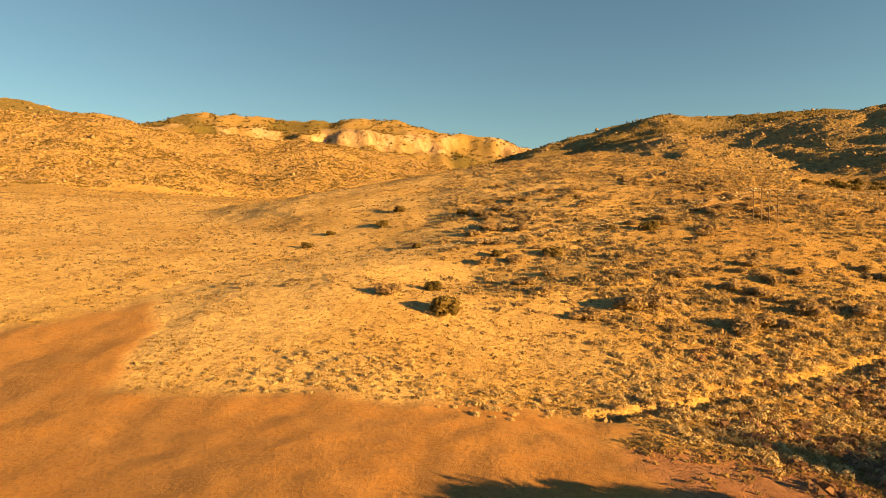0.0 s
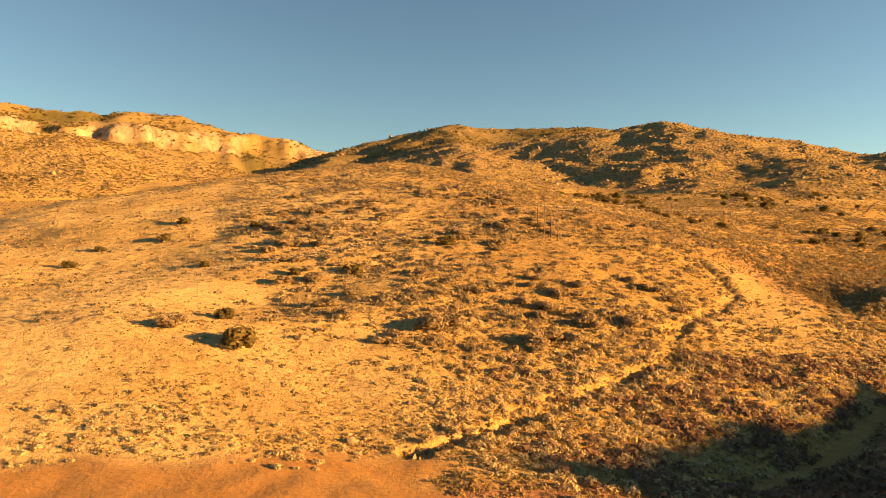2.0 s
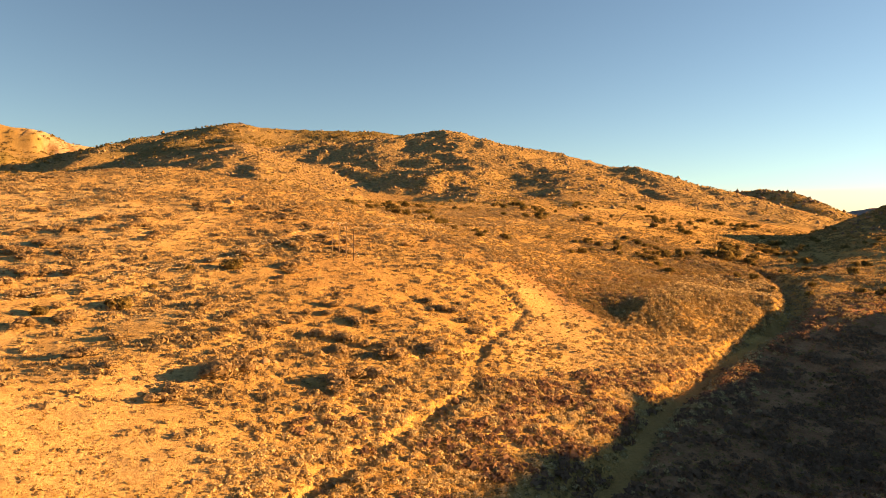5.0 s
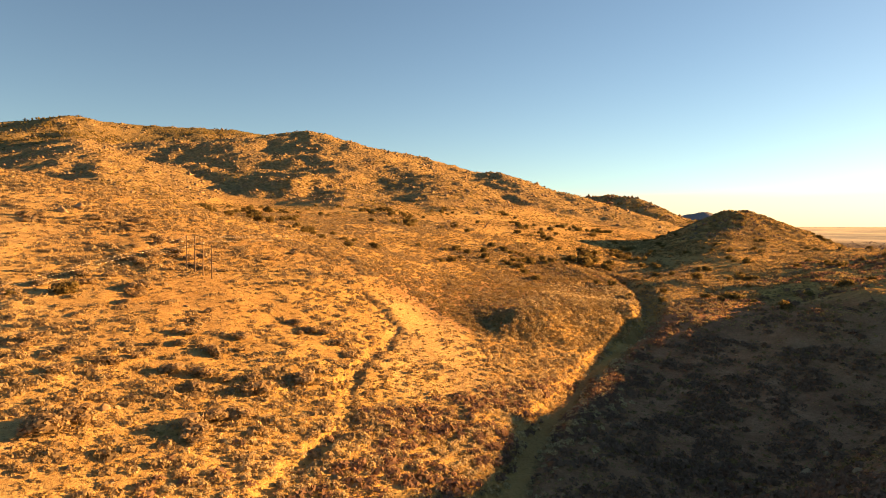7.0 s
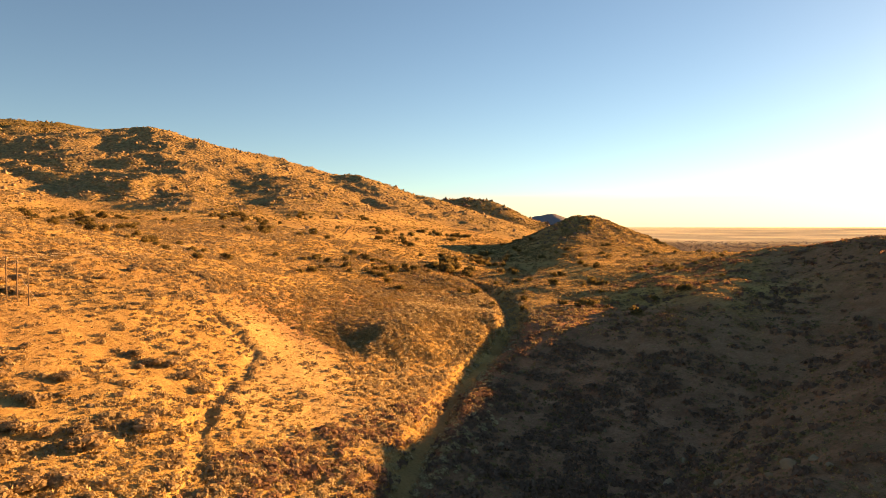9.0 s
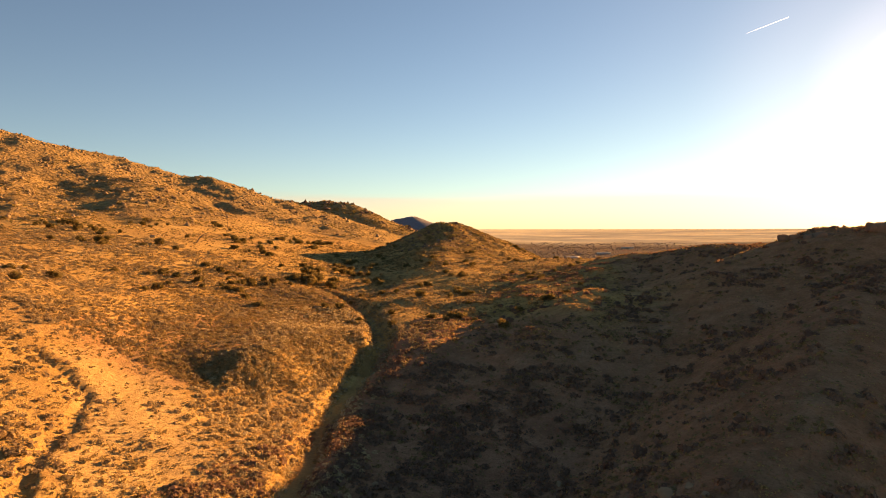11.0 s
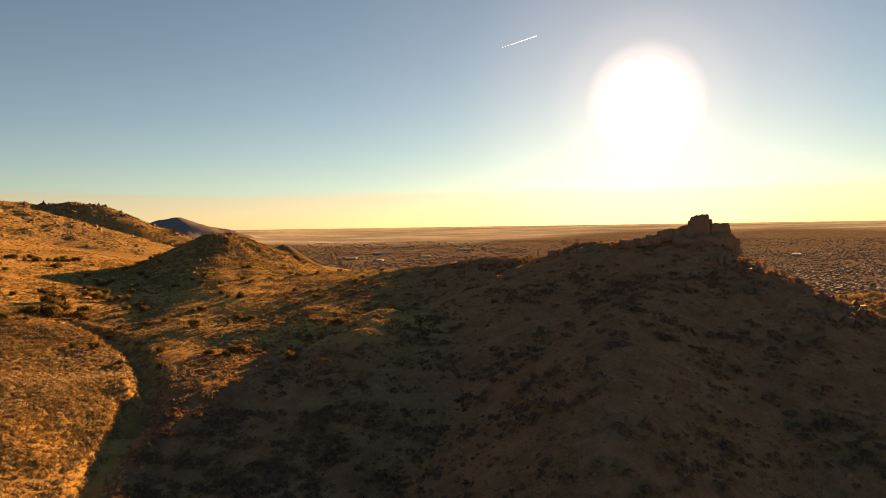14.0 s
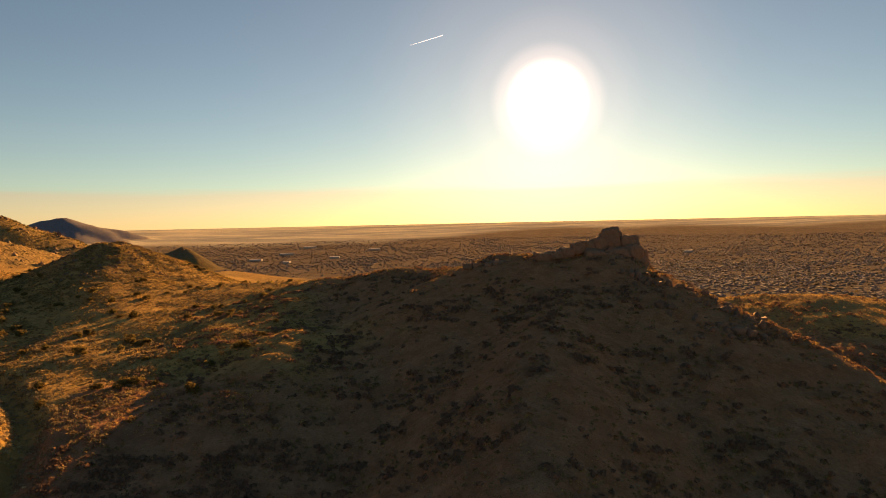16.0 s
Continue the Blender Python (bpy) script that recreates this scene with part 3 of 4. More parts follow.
# low sage over all the hills
x, y = spread(82000, 50, 900)
patch = 0.35 + 0.65 * step(-0.35, 0.3, waves(x, y, 26, 61) + 0.6 * waves(x, y, 9, 62))
patch *= 1 - 0.55 * step(30, 12, near(x, y, SPUR))
patch *= 1 - 0.75 * step(18, 8, near(x, y, FAN))
patch *= 1 - 0.6 * step(70, 10, x - 0.22 * (y - 140)) * step(430, 330, y)
x, y = keep(x, y, bare(x, y) * patch)
grow = 1 + np.hypot(x, y) / 600
scatter("sagebrush", "low grey-brown sagebrush dotting the dry slopes", "shrub", x, y, (0.35 + 0.85 * RNG.uniform(0, 1, len(x)) ** 2) * grow, M_SAGE, 6, 3, 0.55, 0.42)
x, y = RNG.uniform(-50, 100, 4200), RNG.uniform(-40, 85, 4200)
x, y = keep(x, y, bare(x, y) * (0.25 + 0.75 * step(-0.2, 0.3, waves(x, y, 16, 47))))
scatter("valley_sage", "low grey-brown sagebrush on the valley floor", "shrub", x, y, RNG.uniform(0.4, 1.3, len(x)), M_SAGE, 8, 37, 0.6)
# dry bunch grass, gold
x, y = spread(50000, 50, 450)
x, y = keep(x, y, bare(x, y) * (0.3 + 0.7 * step(-0.2, 0.3, waves(x, y, 18, 64))))
scatter("bunch_grass", "dry golden bunch grass on sandy soil", "grass", x, y, RNG.uniform(0.35, 0.8, len(x)) * (1 + np.hypot(x, y) / 500), M_GRASS, 4, 9, 0.45)
# straw-coloured brush on the valley floor, and a belt of it along the foot of the hill
x, y = RNG.uniform(30, 330, 12500), RNG.uniform(70, 220, 12500)
d = near(x, y, [(40, 96), (90, 108), (150, 124), (205, 148), (250, 160), (310, 185)])
x, y = keep(x, y, bare(x, y) * step(30, 12, d + 9 * waves(x, y, 20, 63)) * (1 - 0.95 * step(18, 13, near(x, y, FAN))))
scatter("rabbitbrush", "pale straw-coloured brush crowding the valley floor", "shrub", x, y, 1.1 + 1.3 * RNG.uniform(0, 1, len(x)) ** 1.5, M_RABBIT, 44, 5, 0.9, 0.2)
x, y = RNG.uniform(-30, 110, 3000), RNG.uniform(84, 150, 3000)
d = near(x, y, [(-24, 96), (14, 93), (38, 106), (62, 124), (84, 140)])
x, y = keep(x, y, step(9, 2, d + 4 * waves(x, y, 10, 65)))
scatter("rabbitbrush_belt", "pale bleached brush and rubble along the foot of the hill", "shrub", x, y, RNG.uniform(0.6, 1.6, len(x)), M_RABBIT, 34, 6, 0.75, 0.22)
# lone low shrubs on the pale fan
x, y = RNG.uniform(105, 195, 1500), RNG.uniform(120, 205, 1500)
x, y = keep(x, y, bare(x, y) * step(18, 13, near(x, y, FAN)) * 0.55)
scatter("fan_shrub", "lone low dark shrubs on the pale sandy fan", "shrub", x, y, RNG.uniform(0.6, 1.5, len(x)), M_SAGE, 16, 46, 0.6, 0.3)
# darker brush on the low terrace by the track
x, y = RNG.uniform(185, 400, 9000), RNG.uniform(150, 262, 9000)
d = near(x, y, [(205, 195), (250, 195), (300, 208), (350, 222)])
x, y = keep(x, y, bare(x, y) * step(56, 14, d + 12 * waves(x, y, 24, 66)))
scatter("terrace_brush", "brown knee-high brush covering the low terrace", "shrub", x, y, RNG.uniform(0.9, 1.8, len(x)), M_BRUSH, 11, 7)
# close dark brush over the face of the terrace's bank
x, y = RNG.uniform(186, 275, 5200), RNG.uniform(140, 196, 5200)
d = near(x, y, [(194, 176), (200, 163), (216, 156), (238, 154), (256, 156)])
x, y = keep(x, y, bare(x, y) * step(17, 9, d + 4 * waves(x, y, 15, 108)))
scatter("bank_face_brush", "close brown brush over the face of the terrace bank", "shrub", x, y, 1.0 + 1.3 * RNG.uniform(0, 1, len(x)) ** 1.5, M_SAGE, 16, 47, 0.75, 0.26)
# thicker scrub on the shaded side of the rock-topped hill, and its ragged crest
x, y = RNG.uniform(90, 520, 29000), RNG.uniform(-300, 150, 29000)
x, y = keep(x, y, bare(x, y) * (0.15 + 0.85 * step(-0.3, 0.35, waves(x, y, 30, 67) + 0.6 * waves(x, y, 11, 68))))
scatter("hillside_scrub", "brown scrub and dry clumps on the shaded hillside", "shrub", x, y, 0.6 + 2.2 * RNG.uniform(0, 1, len(x)) ** 2, M_BRUSH, 7, 8, 0.6)
x, y = RNG.uniform(90, 500, 15000), RNG.uniform(-300, 130, 15000)
x, y = keep(x, y, bare(x, y) * (0.12 + 0.88 * step(0.05, 0.4, waves(x, y, 30, 67) + 0.6 * waves(x, y, 11, 68))))
scatter("hillside_thicket", "dark rounded thicket bushes on the shaded hillside", "shrub", x, y, 1.4 + 3.6 * RNG.uniform(0, 1, len(x)) ** 1.5, M_THICKET, 18, 28, 0.55, 0.34)
x, y = RNG.uniform(320, 520, 16000), RNG.uniform(-140, 130, 16000)
x, y = keep(x, y, step(20, 4, near(x, y, RIDGES[7][0])) * step(-0.4, 0.15, waves(x, y, 12, 87)) * 0.8)
scatter("crest_brush", "ragged low brush along the crest of the hill", "shrub", x, y, 0.8 + 1.6 * RNG.uniform(0, 1, len(x)) ** 2, M_DARK, 12, 29, 0.8)
# brush over the saddle, the cone hill and the low slopes behind the rock-topped hill
x, y = RNG.uniform(280, 740, 22000), RNG.uniform(50, 340, 22000)
x, y = keep(x, y, bare(x, y) * (0.2 + 0.8 * step(-0.25, 0.3, waves(x, y, 28, 88) + 0.6 * waves(x, y, 10, 89))))
scatter("saddle_brush", "dry brown brush over the saddle and cone hill", "shrub", x, y, 0.7 + 2.1 * RNG.uniform(0, 1, len(x)) ** 2, M_BRUSH, 7, 30, 0.65)
x, y = RNG.uniform(390, 800, 7000), RNG.uniform(-560, -130, 7000)
x, y = keep(x, y, 0.2 + 0.8 * step(-0.2, 0.3, waves(x, y, 36, 90)))
scatter("far_slope_brush", "brown brush on the low slopes above the town", "shrub", x, y, 0.9 + 2.6 * RNG.uniform(0, 1, len(x)) ** 2, M_DARK, 7, 31, 0.65)
# large dark bushes over the slopes above the town, and round ones on the saddle
x, y = RNG.uniform(370, 680, 4200), RNG.uniform(-520, -180, 4200)
x, y = keep(x, y, 0.08 + 0.75 * step(0.0, 0.35, waves(x, y, 48, 109) + 0.5 * waves(x, y, 16, 110)))
scatter("slope_thicket", "large dark bushes over the rough slopes above the town", "shrub", x, y, 1.6 + 3.4 * RNG.uniform(0, 1, len(x)) ** 2, M_THICKET, 22, 48, 0.7, 0.26)
x, y = RNG.uniform(290, 520, 900), RNG.uniform(90, 290, 900)
x, y = keep(x, y, bare(x, y) * (0.06 + 0.5 * step(0.05, 0.35, waves(x, y, 40, 111))))
scatter("saddle_thicket", "round brown bushes on the golden grass of the saddle", "shrub", x, y, 2.4 + 2.6 * RNG.uniform(0, 1, len(x)) ** 1.6, M_SAGE, 26, 49, 0.75, 0.24)
# tall dry grass on the saddle, the cone hill and the slopes above the town
x, y = RNG.uniform(270, 720, 26000), RNG.uniform(45, 340, 26000)
x, y = keep(x, y, bare(x, y) * (0.15 + 0.75 * step(-0.1, 0.25, waves(x, y, 22, 95) + 0.5 * waves(x, y, 7, 96))))
scatter("saddle_grass", "tall dry golden grass on the saddle and cone hill", "grass", x, y, RNG.uniform(0.7, 1.5, len(x)), M_GRASS, 5, 34, 0.7)
x, y = RNG.uniform(390, 640, 9000), RNG.uniform(-460, -180, 9000)
x, y = keep(x, y, 0.1 + 0.6 * step(-0.1, 0.25, waves(x, y, 26, 97)))
scatter("slope_grass", "dry golden grass on the low slopes above the town", "grass", x, y, RNG.uniform(0.8, 1.6, len(x)), M_GRASS, 5, 35, 0.7)
# darker bushes along the banks of the wash and the gully
x, y = RNG.uniform(20, 400, 16000), RNG.uniform(80, 240, 16000)
x, y = keep(x, y, step(7, 3, np.minimum(near(x, y, WASH), near(x, y, GULLY)) + 2 * waves(x, y, 12, 92)) * (near(x, y, TRACK) > 2.4) * 0.7)
scatter("bank_brush", "brown brush along the cut banks of the wash", "shrub", x, y, 0.7 + 1.5 * RNG.uniform(0, 1, len(x)), M_DARK, 12, 32)
# brush and dry clumps on the golden bench
x, y = RNG.uniform(120, 760, 44000), RNG.uniform(190, 720, 44000)
x, y = keep(x, y, bare(x, y) * (0.25 + 0.75 * step(-0.25, 0.25, waves(x, y, 40, 85) + 0.7 * waves(x, y, 13, 86))))
scatter("bench_brush", "dry brown brush scattered over the golden bench", "shrub", x, y, 0.7 + 2.0 * RNG.uniform(0, 1, len(x)) ** 2, M_BRUSH, 7, 15, 0.6)
# small brush dotting the pale basin
x, y = RNG.uniform(-280, 40, 15000), RNG.uniform(135, 520, 15000)
x, y = keep(x, y, bare(x, y) * (0.2 + 0.7 * step(-0.3, 0.3, waves(x, y, 30, 98) + 0.5 * waves(x, y, 9, 99))))
scatter("basin_brush", "small brown brush dotting the pale basin", "shrub", x, y, 0.8 + 1.3 * RNG.uniform(0, 1, len(x)) ** 2, M_SCRUB, 7, 36, 0.5)
# rounded grey scrub, closer together in patches
x, y = RNG.uniform(0, 420, 36000), RNG.uniform(118, 460, 36000)
x, y = keep(x, y, bare(x, y) * (0.22 + 0.70 * step(-0.05, 0.35, waves(x, y, 34, 93) + 0.5 * waves(x, y, 11, 94))) * step(-6, 40, x + 0.15 * (y - 130)) * (1 - 0.85 * step(20, 8, near(x, y, FAN))))
scatter("grey_scrub", "rounded grey-brown scrub bushes on the golden hillside", "shrub", x, y, 1.3 + 2.4 * RNG.uniform(0, 1, len(x)) ** 1.6, M_SCRUB, 26, 33, 0.62, 0.24)
# rocks and clumps on the cone hill, and chaparral over the mesa
x, y = RNG.uniform(480, 760, 20000), RNG.uniform(120, 330, 20000)
x, y = keep(x, y, step(125, 25, near(x, y, RIDGES[14][0])) * (0.2 + 0.8 * step(-0.1, 0.3, waves(x, y, 18, 101))))
scatter("cone_scrub", "dark clumps of scrub on the cone hill", "shrub", x, y, RNG.uniform(1.2, 3.2, len(x)), M_SAGE, 8, 41, 0.7)
x, y = RNG.uniform(1250, 1900, 9000), RNG.uniform(480, 1250, 9000)
x, y = keep(x, y, step(0.1, 0.3, land(x, y)[1]) * (0.25 + 0.75 * step(-0.2, 0.3, waves(x, y, 60, 102))))
scatter("mesa_scrub", "dark chaparral over the distant mesa", "shrub", x, y, RNG.uniform(4, 9, len(x)), M_JUNIPER, 7, 42, 0.6)
# thick brush at the foot of the rock-topped hill, beside the track
# real brush, crowded further to deepen the hill's shade
x, y = RNG.uniform(40, 260, 20000), RNG.uniform(-40, 130, 20000)
foot = near(x, y, [(80, 62), (120, 84), (160, 98), (205, 108), (250, 108)])
x, y = keep(x, y, bare(x, y) * step(70, 34, foot + 8 * waves(x, y, 22, 103)) * step(-0.35, 0.25, waves(x, y, 14, 104)))
scatter("foot_thicket", "dark thick brush at the foot of the shaded hill", "shrub", x, y, 0.8 + 3.0 * RNG.uniform(0, 1, len(x)) ** 2.2, M_THICKET, 16, 43, 0.65, 0.3)
# scrub between the boulders across the basin, and woods on the far range
x, y = RNG.uniform(-760, 130, 52000), RNG.uniform(430, 1010, 52000)
x, y = keep(x, y, step(0.08, 0.3, land(x, y)[1]) * (0.25 + 0.75 * step(-0.25, 0.3, waves(x, y, 50, 105))) * step(-1.05, -0.95, x / np.maximum(y, 1)))
scatter("basin_hill_scrub", "brown scrub between the boulders of the hill across the basin", "shrub", x, y, RNG.uniform(1.6, 4.2, len(x)), M_JUNIPER, 7, 44, 0.6)
x, y = RNG.uniform(-2200, 900, 30000), RNG.uniform(1250, 3480, 30000)
h, rock = land(x, y)
x, y = keep(x, y, step(0.15, 0.35, rock) * (0.15 + 0.85 * step(-0.15, 0.25, waves(x, y, 190, 106) + 0.5 * waves(x, y, 70, 107))) * step(-0.75, -0.62, x / y))
scatter("far_woods", "dark woods over the far mountains", "trees", x, y, RNG.uniform(5, 11, len(x)) * (0.4 + np.hypot(x, y) / 2600), M_JUNIPER, 7, 45, 0.8)
# scrub on the mountains
x, y = spread(60000, 520, 2000)
h, rock = land(x, y)
x, y = keep(x, y, np.where(rock > 0.2, 0.9, 0.12) * step(-0.25, 0.3, waves(x, y, 90, 69)))
scatter("mountain_scrub", "dark chaparral over the bouldered mountains", "shrub", x, y, RNG.uniform(1.8, 4.6, len(x)), M_JUNIPER, 7, 10, 0.6)

# ---- stones ----
ICO = bmesh.new()
bmesh.ops.create_icosphere(ICO, subdivisions=1, radius=1)
ICO_V = np.array([v.co[:] for v in ICO.verts])
ICO_F = np.array([[v.index for v in f.verts] for f in ICO.faces])
ICO.free()
ICO = bmesh.new()
bmesh.ops.create_icosphere(ICO, subdivisions=3, radius=1)
BALL_V = np.array([v.co[:] for v in ICO.verts])
BALL_F = np.array([[v.index for v in f.verts] for f in ICO.faces])
ICO.free()


OCTA_V = np.array([(1, 0, 0), (0, 1, 0), (-1, 0, 0), (0, -1, 0), (0, 0, 1), (0.3, 0.2, -1)], float)
OCTA_F = np.array([(0, 1, 4), (1, 2, 4), (2, 3, 4), (3, 0, 4), (1, 0, 5), (2, 1, 5), (3, 2, 5), (0, 3, 5)])


def stones(name, label, xs, ys, sizes, m, seed, tall=0.75, far=False):
    """Uncountable boulders as one piece of stuff."""
    rng = np.random.default_rng(seed)
    shape_v, shape_f = (OCTA_V, OCTA_F) if far else (ICO_V, ICO_F)
    n, k = len(xs), len(shape_v)
    shapes = shape_v[None] * (1 + 0.28 * rng.normal(size=(40, k, 1))) * rng.uniform(0.6, 1.25, (40, 1, 3))
    pick, turn = rng.integers(0, 40, n), rng.uniform(0, 2 * math.pi, n)
    v = shapes[pick] * (np.asarray(sizes) * 0.5)[:, None, None]
    c, s = np.cos(turn)[:, None], np.sin(turn)[:, None]
    z = land(xs, ys)[0] + 0.02 * np.asarray(sizes)
    v = np.stack([v[..., 0] * c - v[..., 1] * s + np.asarray(xs)[:, None], v[..., 0] * s + v[..., 1] * c + np.asarray(ys)[:, None], v[..., 2] * tall + z[:, None]], -1)
    f = shape_f[None] + (np.arange(n) * k)[:, None, None]
    return tagged(new(name, mesh_from(name, v.reshape(-1, 3), f.reshape(-1, 3), [m])), label, "boulder", kind="stuff")


x, y = spread(48000, 420, 1900)
h, rock = land(x, y)
x, y = keep(x, y, step(0.18, 0.5, rock) * (0.25 + 0.75 * step(-0.1, 0.3, waves(x, y, 55, 71) + 0.5 * waves(x, y, 20, 72))))
stones("boulders", "tan granite boulders strewn over the mountains", x, y, (1.3 + 5.0 * RNG.uniform(0, 1, len(x)) ** 4) * (0.6 + np.hypot(x, y) / 1400), M_STONE, 11, 0.8, True)
x, y = RNG.uniform(240, 1000, 36000), RNG.uniform(480, 1300, 36000)
h, rock = land(x, y)
x, y = keep(x, y, step(0.15, 0.45, rock) * (0.35 + 0.65 * step(-0.2, 0.3, waves(x, y, 40, 77))) * 0.4)
stones("heaped_boulders", "tan boulders heaped over the near mountain", x, y, 1.3 + 4.2 * RNG.uniform(0, 1, len(x)) ** 3.5, M_STONE, 17, 0.9, True)
x, y = RNG.uniform(-720, 120, 42000), RNG.uniform(440, 1010, 42000)
h, rock = land(x, y)
x, y = keep(x, y, step(0.08, 0.3, rock) * (0.3 + 0.7 * step(-0.2, 0.3, waves(x, y, 45, 76))) * step(-1.05, -0.95, x / np.maximum(y, 1)))
stones("hill_boulders", "tan boulders packed over the hill across the basin", x, y, 1.2 + 2.8 * RNG.uniform(0, 1, len(x)) ** 3, M_STONE, 16, 0.9, True)
x, y = spread(3500, 60, 430)
x, y = keep(x, y, bare(x, y) * step(0.0, 0.35, waves(x, y, 35, 73) + 0.5 * waves(x, y, 8, 74)) * step(10, 60, x + 0.6 * (y - 100)))
stones("rubble", "pale loose stones on the hillside", x, y, 0.4 + 1.3 * RNG.uniform(0, 1, len(x)) ** 3, M_STONE, 12)
x, y = RNG.uniform(320, 470, 2600), RNG.uniform(-200, 80, 2600)
d = near(x, y, RIDGES[7][0])
x, y = keep(x, y, step(22, 2, d) * 0.6)
stones("crest_stones", "weathered rocks along the crest of the hill", x, y, 0.6 + 1.9 * RNG.uniform(0, 1, len(x)) ** 2, M_STONE_DARK, 13, 0.9)
x, y = RNG.uniform(1250, 1900, 6000), RNG.uniform(480, 1250, 6000)
x, y = keep(x, y, step(0.1, 0.3, land(x, y)[1]) * step(0.0, 0.3, waves(x, y, 70, 108)))
stones("mesa_rocks", "broken rock knobs on the distant mesa", x, y, 4 + 11 * RNG.uniform(0, 1, len(x)) ** 3, M_STONE_DARK, 19, 0.9, True)
x, y = RNG.uniform(560, 740, 1800), RNG.uniform(150, 300, 1800)
x, y = keep(x, y, step(60, 10, near(x, y, RIDGES[14][0])) * 0.8)
stones("cone_stones", "broken brown rock on the cone hill", x, y, 0.8 + 3.0 * RNG.uniform(0, 1, len(x)) ** 2, M_STONE_DARK, 18, 0.9)
x, y = RNG.uniform(270, 400, 1600), RNG.uniform(-240, -90, 1600)
x, y = keep(x, y, 0.2 + 0.6 * step(0, 0.3, waves(x, y, 24, 75)))
stones("face_stones", "dark broken rock on the steep south face", x, y, 1.0 + 4.0 * RNG.uniform(0, 1, len(x)) ** 2, M_STONE_DARK, 14, 1.1)


def part(name, me, m, parent, label="", at=None):
    """One mesh as a part of a thing or of another part."""
    if m is not None and not me.materials:
        me.materials.append(m)
    ob = new(name, me)
    ob.parent = parent
    if at is not None:
        ob.matrix_basis = at
    return tagged(ob, label)


def base(name, x, y, label, category, group="", sink=0.05, turn=0.0, size=1.0):
    """A thing's empty foot on the ground."""
    ob = new(name)
    ob.matrix_basis = Matrix.LocRotScale((x, y, float(land(np.array([x]), np.array([y]))[0][0]) - sink), Euler((0, 0, radians(turn))), (size, size, size))
    return tagged(ob, label, category, group)


def rock_mesh(name, seed, sx, sy, sz, m, smooth=False, chunk=0.22):
    rng = np.random.default_rng(seed)
    shift = rng.uniform(0, 50, 3)
    v = BALL_V.copy()
    for i, p in enumerate(BALL_V):
        q = Vector(p * 1.3 + shift)
        cell = noise.voronoi(q * 0.9)[0]
        v[i] = p * (0.8 + chunk * noise.noise(q) + chunk * 1.6 * (cell[1] - cell[0]) + 0.06 * noise.noise(q * 4))
    for _ in range(11):
        cut = rng.normal(size=3)
        cut /= np.linalg.norm(cut)
        over = v @ cut - rng.uniform(0.34, 0.62)
        v = v - np.maximum(over, 0)[:, None] * cut * 0.92
    v *= (sx * 1.5, sy * 1.5, sz * 1.5)
    me = mesh_from(name, v, BALL_F, [m])
    return me


# single pale boulders, and the stack on top of the hill
rock_shapes = [rock_mesh("boulder", 20 + i, 1, 0.8, 0.75, M_STONE) for i in range(4)]
for i, (x, y, s) in enumerate([(52, 146, 0.9), (54.5, 146.5, 0.6), (15, 94, 0.7), (17, 94.8, 0.5), (30, 99, 0.6), (44, 110, 0.7), (306, -206, 2.4), (300, -216, 2.2), (296, -230, 1.8), (316, -210, 1.6), (330, -198, 1.5), (430, 395, 2.5), (96, 300, 2.0), (82, 286, 1.6), (106, 310, 2.2), (124.7, 51.5, 0.6), (115, 48, 0.8), (138, 50, 0.5), (121, 40.5, 0.5), (113.6, 30.5, 0.8), (115.5, 29, 0.5), (117.6, 26.8, 0.6), (101, 42.6, 0.4), (188.5, 22.5, 0.6), (238, 100, 0.6), (244, 98, 0.7), (237, 93.6, 0.5), (279, 94.3, 0.6), (168, 59, 1.3), (166.4, 57.6, 0.8), (185.6, 58.5, 1.0), (145.3, 49.6, 1.1), (143.6, 48.9, 0.7), (150.5, 46.3, 0.9), (146.3, 34.2, 1.5), (147.8, 33.4, 1.0), (146.5, 30.3, 0.8), (140.2, 27.9, 0.9), (143.4, 37.2, 0.7)]):
    ob = new("boulder", rock_shapes[i % 4])
    z = float(land(np.array([x], float), np.array([y], float))[0][0])
    ob.matrix_basis = Matrix.LocRotScale((x, y, z + 0.15 * s), Euler((0, 0, i * 1.7)), (s, s, s))
    tagged(ob, "sunlit pale granite boulder among dry brush", "boulder", "single boulders")

def crag_mesh(name, seed, sx, sy, sz, m, square=0.75, crack=0.14):
    """A blocky weathered block of jointed rock, of those half sizes."""
    shift = Vector(np.random.default_rng(seed).uniform(0, 80, 3))
    v = np.sign(CRAG_V) * np.abs(CRAG_V) ** (1 - 0.5 * square)
    v /= np.max(np.abs(v), axis=1, keepdims=True) ** square
    size = np.array((sx, sy, sz))
    v = v * size
    out = CRAG_V.copy()
    for i, p in enumerate(v):
        q = Vector(p) + shift
        near_cell, far_cell = noise.voronoi(Vector((q.x * 0.20, q.y * 0.20, q.z * 0.16)))[0][:2]
        push = 0.16 * noise.noise(q * 0.10) + crack * (min(far_cell - near_cell, 0.35) - 0.25) * 2.0 + 0.07 * noise.noise(q * 0.42) + 0.035 * noise.noise(q * 1.1)
        out[i] = p + CRAG_V[i] * push * (sx + sy + sz) / 3 * 1.2
    return mesh_from(name, out, CRAG_F, [m])


